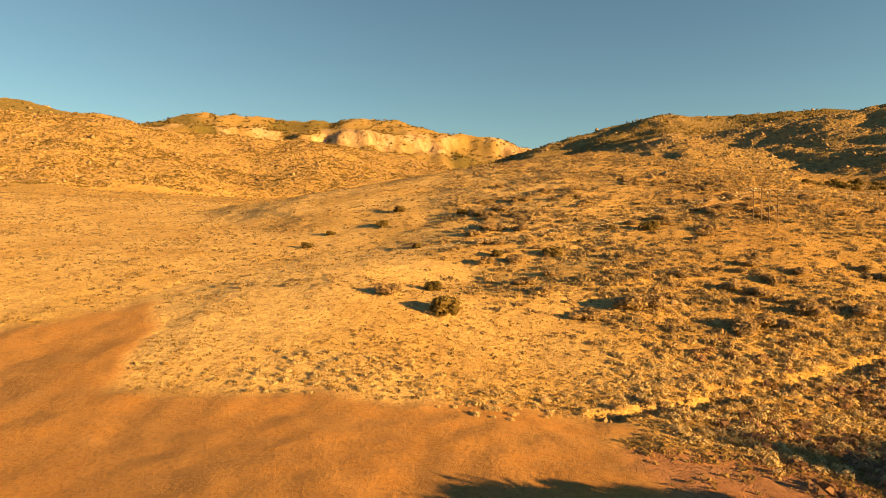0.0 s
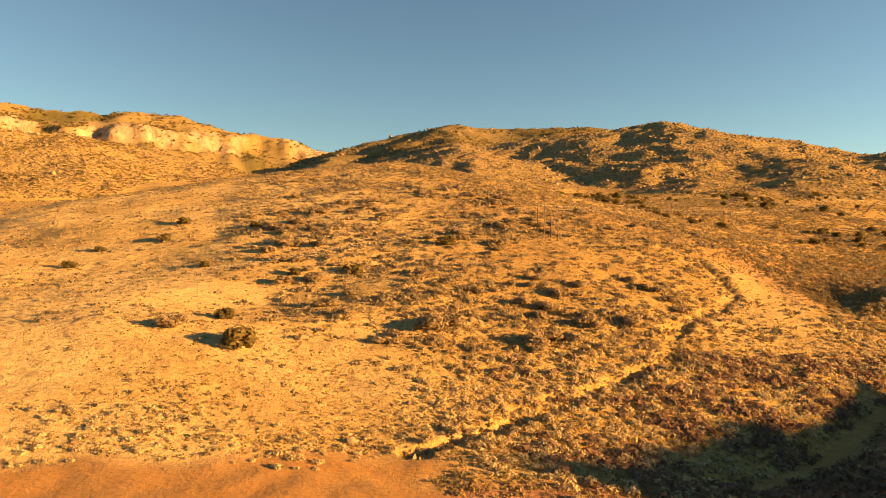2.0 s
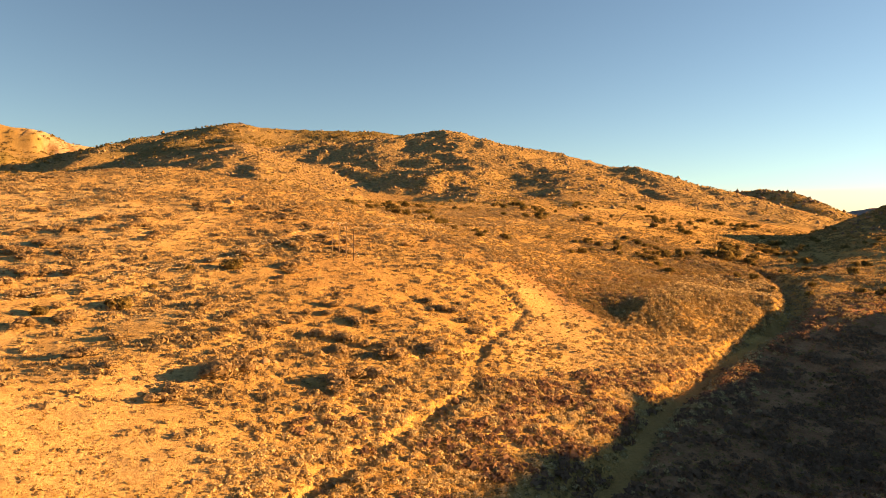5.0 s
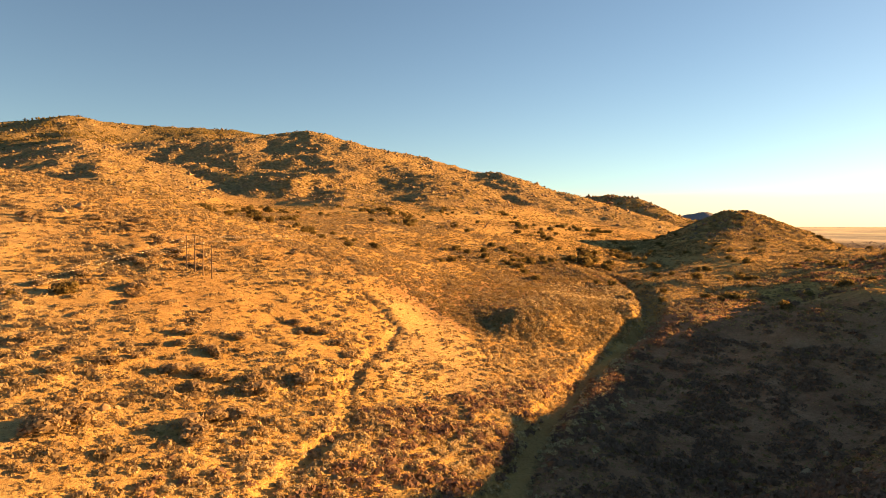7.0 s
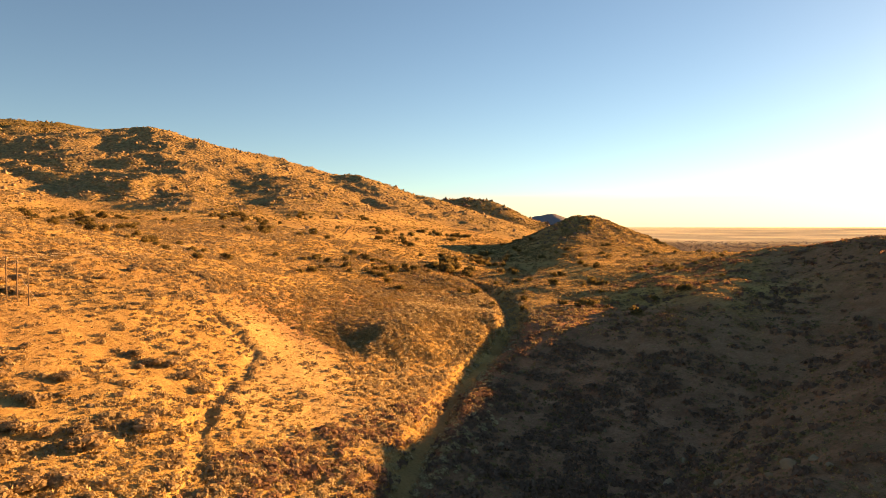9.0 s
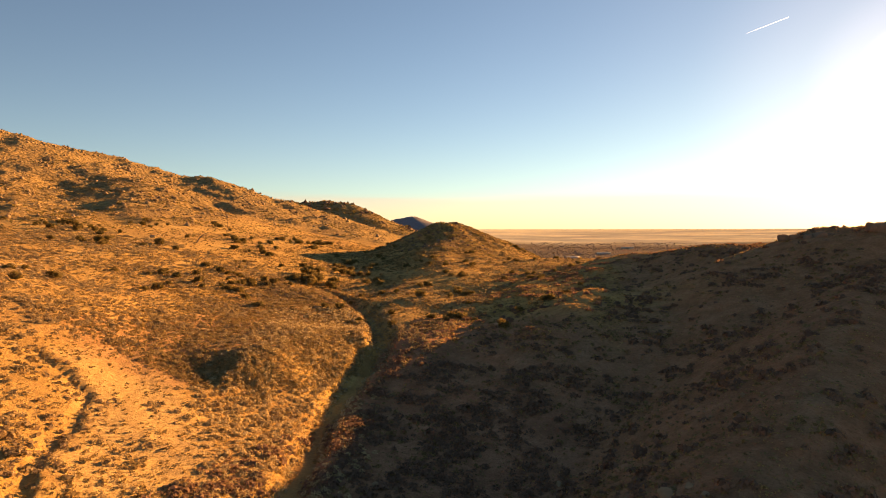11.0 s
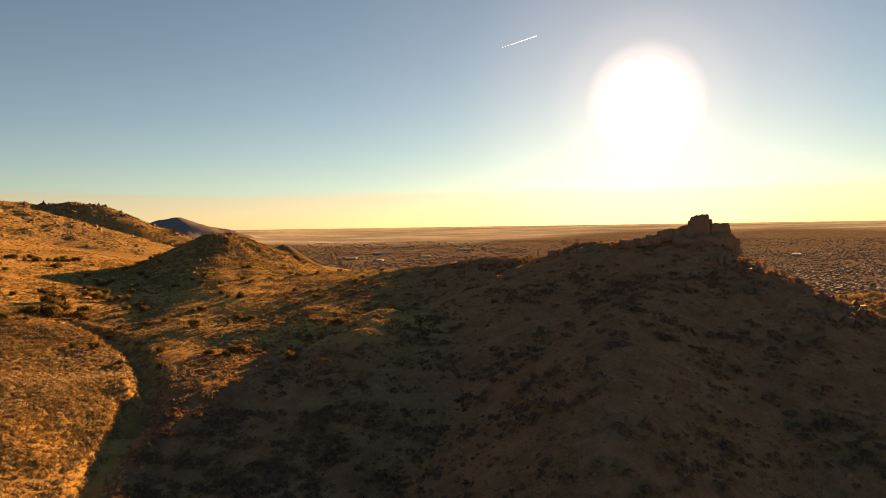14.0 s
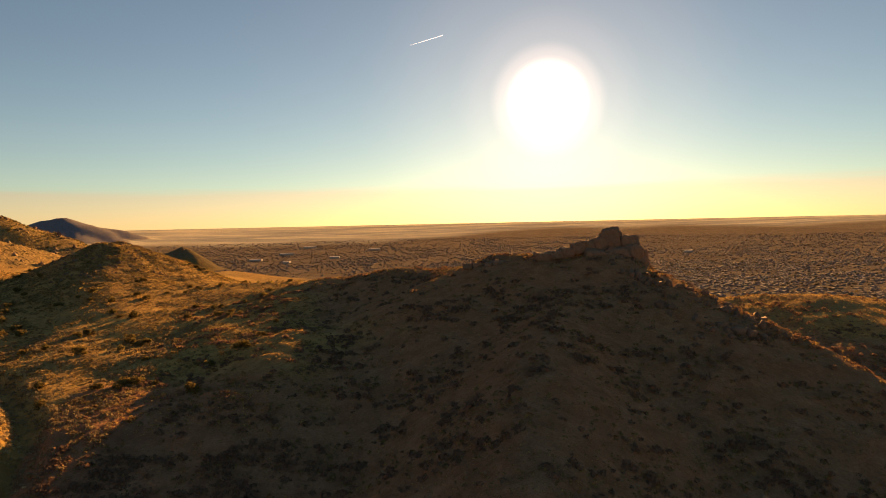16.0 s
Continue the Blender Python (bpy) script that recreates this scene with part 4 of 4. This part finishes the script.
ICO = bmesh.new()
bmesh.ops.create_icosphere(ICO, subdivisions=4, radius=1)
CRAG_V = np.array([v.co[:] for v in ICO.verts])
CRAG_F = np.array([[v.index for v in f.verts] for f in ICO.faces])
ICO.free()
outcrop = base("rock_outcrop", 363, -99, "dark craggy rock stack crowning the hill", "rock outcrop", sink=0, size=0.72)
for i, (x, y, z, sx, sy, sz) in enumerate([(0, -4, 8, 5, 6.0, 8.3), (0, -15, 4, 5.5, 6, 6.5), (0.5, -20, 2, 5, 5.0, 8.8), (-1, -27, -5, 5, 4, 5), (0, 5, 3.5, 5, 5, 6.0), (0.5, 13, 2.5, 4.5, 5, 5), (0.5, 21, 2, 4.2, 5, 4.4), (1, 29, -1, 4.5, 5, 4), (1.5, 37, -2.5, 4.5, 6, 3.4), (2, 47, -3.5, 4, 6, 3.4), (-7, -6, -6, 6, 9, 8), (-7, 9, -7, 6, 9, 8), (-5, -18, -5, 6, 7, 9), (-3, -24, -9, 6, 6, 9), (0, 1.5, 10, 2.5, 2.6, 2.8), (0, -9, 10.5, 3, 3, 2.8), (0, 17, 5.4, 2.2, 2.4, 1.8)]):
    part("boulder", crag_mesh("boulder", 40 + i, sx * 1.1, sy * 1.15, sz * 1.03, M_STONE_DARK, 0.5, 0.2), None, outcrop, at=pose(x, y, z, (i * 7) % 13 - 6, (i * 5) % 11 - 5, (i * 37) % 50 - 25))
knoll = base("rock_knoll", 384, -46, "low crest of broken rock on the hill's shoulder", "rock outcrop", sink=0)
for i, (x, y, z, s) in enumerate([(0, 0, -0.6, 2.6), (-1, 5, -0.9, 2.2), (1, -6, -0.8, 2.4), (2, 11, -1.0, 2.0), (0, -12, -0.9, 1.9), (1, -17, -1, 1.8), (2, 16, -1.0, 1.8)]):
    part("boulder", crag_mesh("boulder", 60 + i, s, s * 1.4, s, M_STONE_DARK, 0.5, 0.2), None, knoll, at=pose(x, y, z, 0, 0, i * 60))
# weathered ribs that stand out of the steep south face
rng = np.random.default_rng(33)
for i in range(16):
    x, y = 318 + 62 * rng.uniform(), -120 - 78 * rng.uniform()
    s = rng.uniform(1.6, 4.2)
    rib = base("rock_rib", x, y, "dark jointed rock rib on the steep south face", "rock outcrop", "ribs of the south face", sink=-0.1 * s)
    part("boulder", crag_mesh("boulder", 200 + i, s, s * 0.8, s * 1.5, M_STONE_DARK, 0.7, 0.2), None, rib, at=pose(0, 0, 0, 0, 0, i * 50))


# ---- bushes and trees ----
def crown_mesh(name, seed, m, lumps=8, blades=46, wide=1.0, high=0.8, leaf=0.17, low=0.25):
    """A ragged crown of small leaf blades round several lumps, about two metres across."""
    rng = np.random.default_rng(seed)
    a = rng.uniform(0, 2 * math.pi, lumps)
    r = rng.uniform(0.15, 0.62, lumps) * wide
    heart = np.stack([np.cos(a) * r, np.sin(a) * r, rng.uniform(low, high * 0.85, lumps)], -1)
    heart[0] = (0, 0, high * 0.8)
    way = rng.normal(size=(lumps, blades, 3))
    way /= np.linalg.norm(way, axis=-1, keepdims=True)
    mid = heart[:, None] + way * (rng.uniform(0.2, 0.42, (lumps, 1, 1)) * rng.uniform(0.65, 1.1, (lumps, blades, 1))) * (1, 1, 0.8)
    mid[..., 2] = np.maximum(mid[..., 2], 0.04)
    side = np.cross(way, rng.normal(size=way.shape))
    side /= np.linalg.norm(side, axis=-1, keepdims=True)
    up = np.cross(side, way) + 0.4 * way
    s = leaf * rng.uniform(0.6, 1.3, (lumps, blades, 1))
    v = np.stack([mid - side * s * 0.6 - up * s * 0.4, mid + side * s * 0.6 - up * s * 0.4, mid + up * s * 0.8], 2).reshape(-1, 3)
    return mesh_from(name, v, np.arange(len(v)).reshape(-1, 3), [m])


def stem_mesh(name, seed, m, which, stems=4, spread_out=0.5, height=0.7, thick=0.05):
    """One tapered stem, leaning out from the root."""
    rng = np.random.default_rng(seed)
    vs, fs = [], []
    for k in (which,):
        a = 2 * math.pi * k / stems + rng.uniform(-0.4, 0.4)
        foot, tip = np.array([0.05 * math.cos(a), 0.05 * math.sin(a), 0.0]), np.array([spread_out * math.cos(a), spread_out * math.sin(a), height * rng.uniform(0.7, 1.1)])
        bend = (foot + tip) / 2 + rng.normal(size=3) * 0.06
        for (p, r0), (q, r1) in zip(((foot, thick), (bend, thick * 0.7)), ((bend, thick * 0.7), (tip, thick * 0.3))):
            n = len(vs) * 1
            ring = [(math.cos(t), math.sin(t), 0) for t in np.linspace(0, 2 * math.pi, 5, endpoint=False)]
            vs += [p + np.array(c) * r0 for c in ring] + [q + np.array(c) * r1 for c in ring]
            fs += [(n + i, n + (i + 1) % 5, n + 5 + (i + 1) % 5, n + 5 + i) for i in range(5)]
    return mesh_from(name, np.array(vs), fs, [m])


def make_bush(name, label, category, group, m, seed, **shape):
    ob = tagged(new(name), label, category, group)
    for k in range(4):
        part("stem", stem_mesh("stem", seed * 4 + k, M_BARK, k), None, ob)
    part("crown", crown_mesh("crown", seed, m, **shape), None, ob)
    return ob


def plant(kinds, x, y, size, turn, high=1.0):
    z = float(land(np.array([x], float), np.array([y], float))[0][0])
    return copy_thing(kinds[int(turn * 7) % len(kinds)], Matrix.LocRotScale((x, y, z - 0.04 * size), Euler((0, 0, turn)), (size / 2, size / 2, size / 2 * high)))


SCRUB = [make_bush("oak_bush", "grey-brown scrub oak bush on the dry hillside", "bush", "scrub bushes", M_DARK, 80 + i, lumps=12, blades=80, leaf=0.13) for i in range(5)]
GREENS = [make_bush("green_bush", "rounded olive-green juniper bush on golden grass", "bush", "green bushes", M_JUNIPER, 90 + i, lumps=12, blades=80, leaf=0.13) for i in range(3)]
JUNIPERS = [make_bush("juniper_tree", "dark squat juniper on the golden bench", "tree", "junipers", M_JUNIPER, 100 + i, lumps=11, blades=64, high=1.0, leaf=0.15) for i in range(5)]
for kinds in (SCRUB, GREENS, JUNIPERS):
    for i, ob in enumerate(kinds):      # the first of each kind stands in the thickest stand
        x, y, s = {0: (66 + 7 * i, 166 + 5 * i, 3.4), 1: (30 + 12 * i, 190 + 9 * i, 3.0), 2: (330 + 22 * i, 262 + 11 * i, 4.0)}[(SCRUB, GREENS, JUNIPERS).index(kinds)]
        ob.matrix_basis = Matrix.LocRotScale((x, y, float(land(np.array([x], float), np.array([y], float))[0][0]) - 0.1), Euler((0, 0, i)), (s / 2, s / 2, s / 2))
for i, (x, y, s) in enumerate([(0.7, 127, 6.4), (-2.4, 143, 3.8), (32, 187, 5.0), (15.7, 187, 3.6), (-44, 212, 3.6), (-8, 201, 3.0), (65, 206, 5.4), (-22, 236, 4.2), (-17, 258, 4.6), (-40, 233, 3.0), (7, 244, 4.0)]):
    plant(GREENS, x, y, s, i * 1.3, 0.85)
for i, (x, y, s) in enumerate([(-11.4, 133, 4.6), (41, 141, 6.5), (46, 143, 5.0), (62, 133, 5.6), (68, 136, 4.5), (31, 135, 3.6), (94, 144, 5.0), (82, 143, 5.5), (12, 180, 4.0), (20, 181, 4.2)]):
    plant(SCRUB, x, y, s, i * 1.9, 0.72)
RNG = np.random.default_rng(21)
x, y = RNG.uniform(10, 180, 900), RNG.uniform(128, 300, 900)
x, y = keep(x, y, bare(x, y) * step(0.0, 0.3, waves(x, y, 30, 81)) * step(6, 34, x + 0.15 * (y - 130)) * step(150, 110, x - 0.3 * (y - 150)) * (near(x, y, WASH) > 3))
for i in range(min(len(x), 150)):
    plant(SCRUB, x[i], y[i], RNG.uniform(2.0, 4.4), i * 0.77, RNG.uniform(0.55, 0.8))
x, y = RNG.uniform(190, 640, 1400), RNG.uniform(232, 540, 1400)
x, y = keep(x, y, step(0.02, 0.35, waves(x, y, 55, 82) + 0.5 * waves(x, y, 16, 83)) * step(0.25, 0.1, land(x, y, False)[1]))
for i in range(min(len(x), 170)):
    plant(JUNIPERS, x[i], y[i], RNG.uniform(2.2, 4.6), i * 0.91, RNG.uniform(0.75, 1.1))
x, y = RNG.uniform(300, 680, 700), RNG.uniform(70, 300, 700)
x, y = keep(x, y, step(0.0, 0.3, waves(x, y, 30, 84)) * step(40, 60, near(x, y, RIDGES[14][0])))
for i in range(min(len(x), 130)):
    plant(JUNIPERS, x[i], y[i], RNG.uniform(2.0, 4.0), i * 0.83, RNG.uniform(0.7, 1.0))
for i, (x, y, s) in enumerate([(398, 244, 7), (405, 250, 6), (412, 246, 6.5), (420, 256, 6), (393, 252, 5), (428, 262, 6), (436, 258, 5.5), (415, 236, 5)]):
    plant(JUNIPERS, x, y, s, i * 2.3)


# ---- power line ----
def tube(name, points, radii, m, sides=7):
    """A tapered tube along points."""
    vs, fs = [], []
    pts = [Vector(p) for p in points]
    for i, (p, r) in enumerate(zip(pts, radii)):
        way = (pts[min(i + 1, len(pts) - 1)] - pts[max(i - 1, 0)]).normalized()
        side = way.orthogonal().normalized()
        other = way.cross(side)
        vs += [p + (side * math.cos(a) + other * math.sin(a)) * r for a in np.linspace(0, 2 * math.pi, sides, endpoint=False)]
    for i in range(len(pts) - 1):
        fs += [(i * sides + k, i * sides + (k + 1) % sides, (i + 1) * sides + (k + 1) % sides, (i + 1) * sides + k) for k in range(sides)]
    return mesh_from(name, np.array([v[:] for v in vs]), fs, [m])


def box_mesh(name, sx, sy, sz, m):
    bm = bmesh.new()
    bmesh.ops.create_cube(bm, size=1)
    bmesh.ops.scale(bm, vec=(sx, sy, sz), verts=bm.verts)
    bmesh.ops.bevel(bm, geom=bm.edges[:], offset=min(sx, sy, sz) * 0.12, segments=1, affect="EDGES")
    me = bpy.data.meshes.new(name)
    bm.to_mesh(me)
    bm.free()
    me.materials.append(m)
    return me


TOPS = {}


def utility_pole(key, x, y, height, arm, turn, label, group):
    ob = base("utility_pole", x, y, label, "utility pole", group, sink=0.3, turn=turn)
    part("pole", tube("pole", [(0, 0, 0), (0, 0, height * 0.5), (0, 0, height)], [0.19, 0.165, 0.13], M_POLE), None, ob)
    if arm:
        cross = part("crossarm", box_mesh("crossarm", arm, 0.14, 0.16, M_POLE), None, ob, at=pose(0, 0.16, height - 0.7))
        for k in (-0.45, 0.0, 0.45):
            part("insulator", tube("insulator", [(0, 0, 0.07), (0, 0, 0.2), (0, 0, 0.34)], [0.06, 0.09, 0.05], M_GALV), None, cross, "grey insulator", at=pose(k * arm, 0, 0))
        part("brace", tube("brace", [(-0.3 * arm, 0.1, height - 0.75), (0, 0.1, height - 1.6), (0.3 * arm, 0.1, height - 0.75)], [0.03, 0.03, 0.03], M_GALV, 5), None, ob)
    TOPS[key] = Vector((x, y, ob.matrix_basis.translation.z + height - 0.5))
    return ob


near_poles = [(104.7, 219.5, 11.4, 2.6), (105.8, 216.4, 11.6, 2.4), (107.2, 213.9, 11.2, 2.4), (108.4, 210.8, 10.8, 0)]
for i, (x, y, height, arm) in enumerate(near_poles):
    utility_pole("near%d" % i, x, y, height, arm, 35, "weathered wooden utility pole on the scrubby slope", "poles of the near dead-end")
far_poles = [(586.5, 450, 14.5, 0), (589.5, 446.5, 14.5, 3.2), (592.5, 443, 14.0, 0)]
for i, (x, y, height, arm) in enumerate(far_poles):
    utility_pole("far%d" % i, x, y, height, arm, 30, "tall distant wooden pole below the bouldered mountain", "poles of the far structure")


def wire(a, b, sag, label="thin sunlit power line strung between poles"):
    pts = [a.lerp(b, q) - Vector((0, 0, sag * 4 * q * (1 - q))) for q in np.linspace(0, 1, 25)]
    tagged(new("power_line", tube("power_line", pts, [0.012] * 25, M_GALV, 4)), label, "power line", "power lines")


for i in range(3):
    wire(TOPS["near%d" % i], TOPS["far%d" % i], 9)
    wire(TOPS["near%d" % i], Vector((-11.0 + i, 180 - 2 * i, 21.5)), 1.5, "thin sunlit power line running down the hillside")
part_brace = base("guy_wire", 111, 209, "slanting guy wire beside the poles", "guy wire", sink=0.1)
part("cable", tube("cable", [(0, 0, 0), (-3.6, 4.5, 9.0)], [0.03, 0.03], M_GALV, 4), None, part_brace)

snag = base("dead_tree", 441, 364, "leaning dead tree trunk on the golden bench", "dead tree", sink=0.2)
part("trunk", tube("trunk", [(0, 0, 0), (2.0, -1.2, 3.6), (4.4, -2.6, 6.4), (7.6, -4.4, 8.0)], [0.55, 0.48, 0.36, 0.12], M_BARK), None, snag)
for k, tip in enumerate([(3.2, -0.8, 6.6), (6.2, -5.2, 6.2), (1.4, -2.4, 5.2)]):
    part("limb", tube("limb", [(2.4 + 0.5 * k, -1.5, 4.2 + 0.3 * k), tip], [0.2, 0.06], M_BARK, 5), None, snag)


# ---- the town on the plain ----
def hut(name, x, y, length, depth, height, turn, label):
    ob = base(name, x, y, label, "warehouse", "large buildings on the plain", sink=0.2, turn=turn)
    part("wall", box_mesh("wall", length, depth, height, M_WHITE), None, ob, at=pose(0, 0, height / 2))
    part("roof", box_mesh("roof", length + 1.2, depth + 1.2, 0.8, M_ROOF), None, ob, "pale low roof", at=pose(0, 0, height + 0.42))
    for k in range(3):
        part("loading_door", box_mesh("loading_door", length * 0.12, 0.3, height * 0.55, M_HOUSE), None, ob, "brown loading door", at=pose(length * 0.25 * (k - 1), -depth / 2 - 0.12, height * 0.3))


for x, y, length, turn in [(2165, 250, 46, 80), (2187, 5, 40, 85), (2390, 165, 60, 95), (1910, -1089, 30, 60), (2500, -150, 50, 85), (2050, 150, 24, 80), (2700, 90, 60, 90), (1700, -700, 30, 75)]:
    hut("warehouse", x, y, length * 0.8, 20, 5, turn, "long pale warehouse among the distant town")


def town(name, label, category, xs, ys, sizes, heights, m, kind_roof, seed):
    """Houses with ridged roofs, or rounded street trees, as one piece of stuff."""
    rng = np.random.default_rng(seed)
    n = len(xs)
    if kind_roof:
        v = np.array([(-1, -1, 0), (1, -1, 0), (1, 1, 0), (-1, 1, 0), (-1, -1, 1), (1, -1, 1), (1, 1, 1), (-1, 1, 1), (-0.9, 0, 1.55), (0.9, 0, 1.55)], float)
        f = np.array([(0, 1, 5), (0, 5, 4), (1, 2, 6), (1, 6, 5), (2, 3, 7), (2, 7, 6), (3, 0, 4), (3, 4, 7), (4, 5, 9), (4, 9, 8), (6, 7, 8), (6, 8, 9), (5, 6, 9), (7, 4, 8)])
    else:
        v, f = ICO_V * (1, 1, 0.5) + (0, 0, 0.5), ICO_F
    v = v[None] * np.stack([sizes, sizes * rng.uniform(0.5, 0.9, n), heights], -1)[:, None]
    turn = rng.choice([0.12, 0.12 + math.pi / 2], n) + rng.normal(0, 0.08, n)
    c, s = np.cos(turn)[:, None], np.sin(turn)[:, None]
    z = land(xs, ys)[0] - 0.1
    w = np.stack([v[..., 0] * c - v[..., 1] * s + xs[:, None], v[..., 0] * s + v[..., 1] * c + ys[:, None], v[..., 2] + z[:, None]], -1)
    me = mesh_from(name, w.reshape(-1, 3), (f[None] + (np.arange(n) * len(v[0]))[:, None, None]).reshape(-1, 3), [m])
    return tagged(new(name, me), label, category, kind="stuff")


def in_town(n, seed):
    rng = np.random.default_rng(seed)
    a, r = np.radians(rng.uniform(76, 150, n)), np.exp(rng.uniform(math.log(900), math.log(3600), n))
    x, y = r * np.sin(a), r * np.cos(a)
    h, rock = land(x, y, False)
    q = (rock < 0.03) & (h < 0) & (rng.uniform(0, 1, n) < step(1000, 1350, r - 0.25 * y) * (0.35 + 0.65 * step(-0.3, 0.2, waves(x, y, 260, 91))) * np.where(y > 0, step(1500, 2000, r), 1))
    return x[q], y[q], rng
x, y, r = in_town(30000, 5)
town("houses", "distant low houses of the town on the plain", "houses", x, y, r.uniform(2.0, 4.2, len(x)), r.uniform(0.7, 1.5, len(x)), M_HOUSE, True, 6)
x, y, r = in_town(12000, 8)
town("street_trees", "dark street trees between the distant houses", "trees", x, y, r.uniform(2.0, 5.0, len(x)), r.uniform(1.2, 2.6, len(x)), M_TREE, False, 9)

# condensation trail high in the sky
trail_eye = Vector((36, 46, 67))
a, b = [trail_eye + 4800 * Vector((math.sin(radians(az)) * math.cos(radians(el)), math.cos(radians(az)) * math.cos(radians(el)), math.sin(radians(el)))) for az, el in ((98.0, 15.15), (101.0, 15.95))]
m, t, bsdf = material("condensation trail")
# emission in place of the sunlight on the trail
glow = t.nodes.new("ShaderNodeEmission")
glow.inputs["Color"].default_value, glow.inputs["Strength"].default_value = (1.0, 0.96, 0.9, 1), 0.75
t.links.new(glow.outputs[0], t.nodes["Material Output"].inputs["Surface"])
tagged(new("condensation_trail", tube("condensation_trail", [a, a.lerp(b, 0.6), b], [0.4, 1.9, 2.3], m, 6)), "thin bright condensation trail in the evening sky", "contrail", kind="structure")
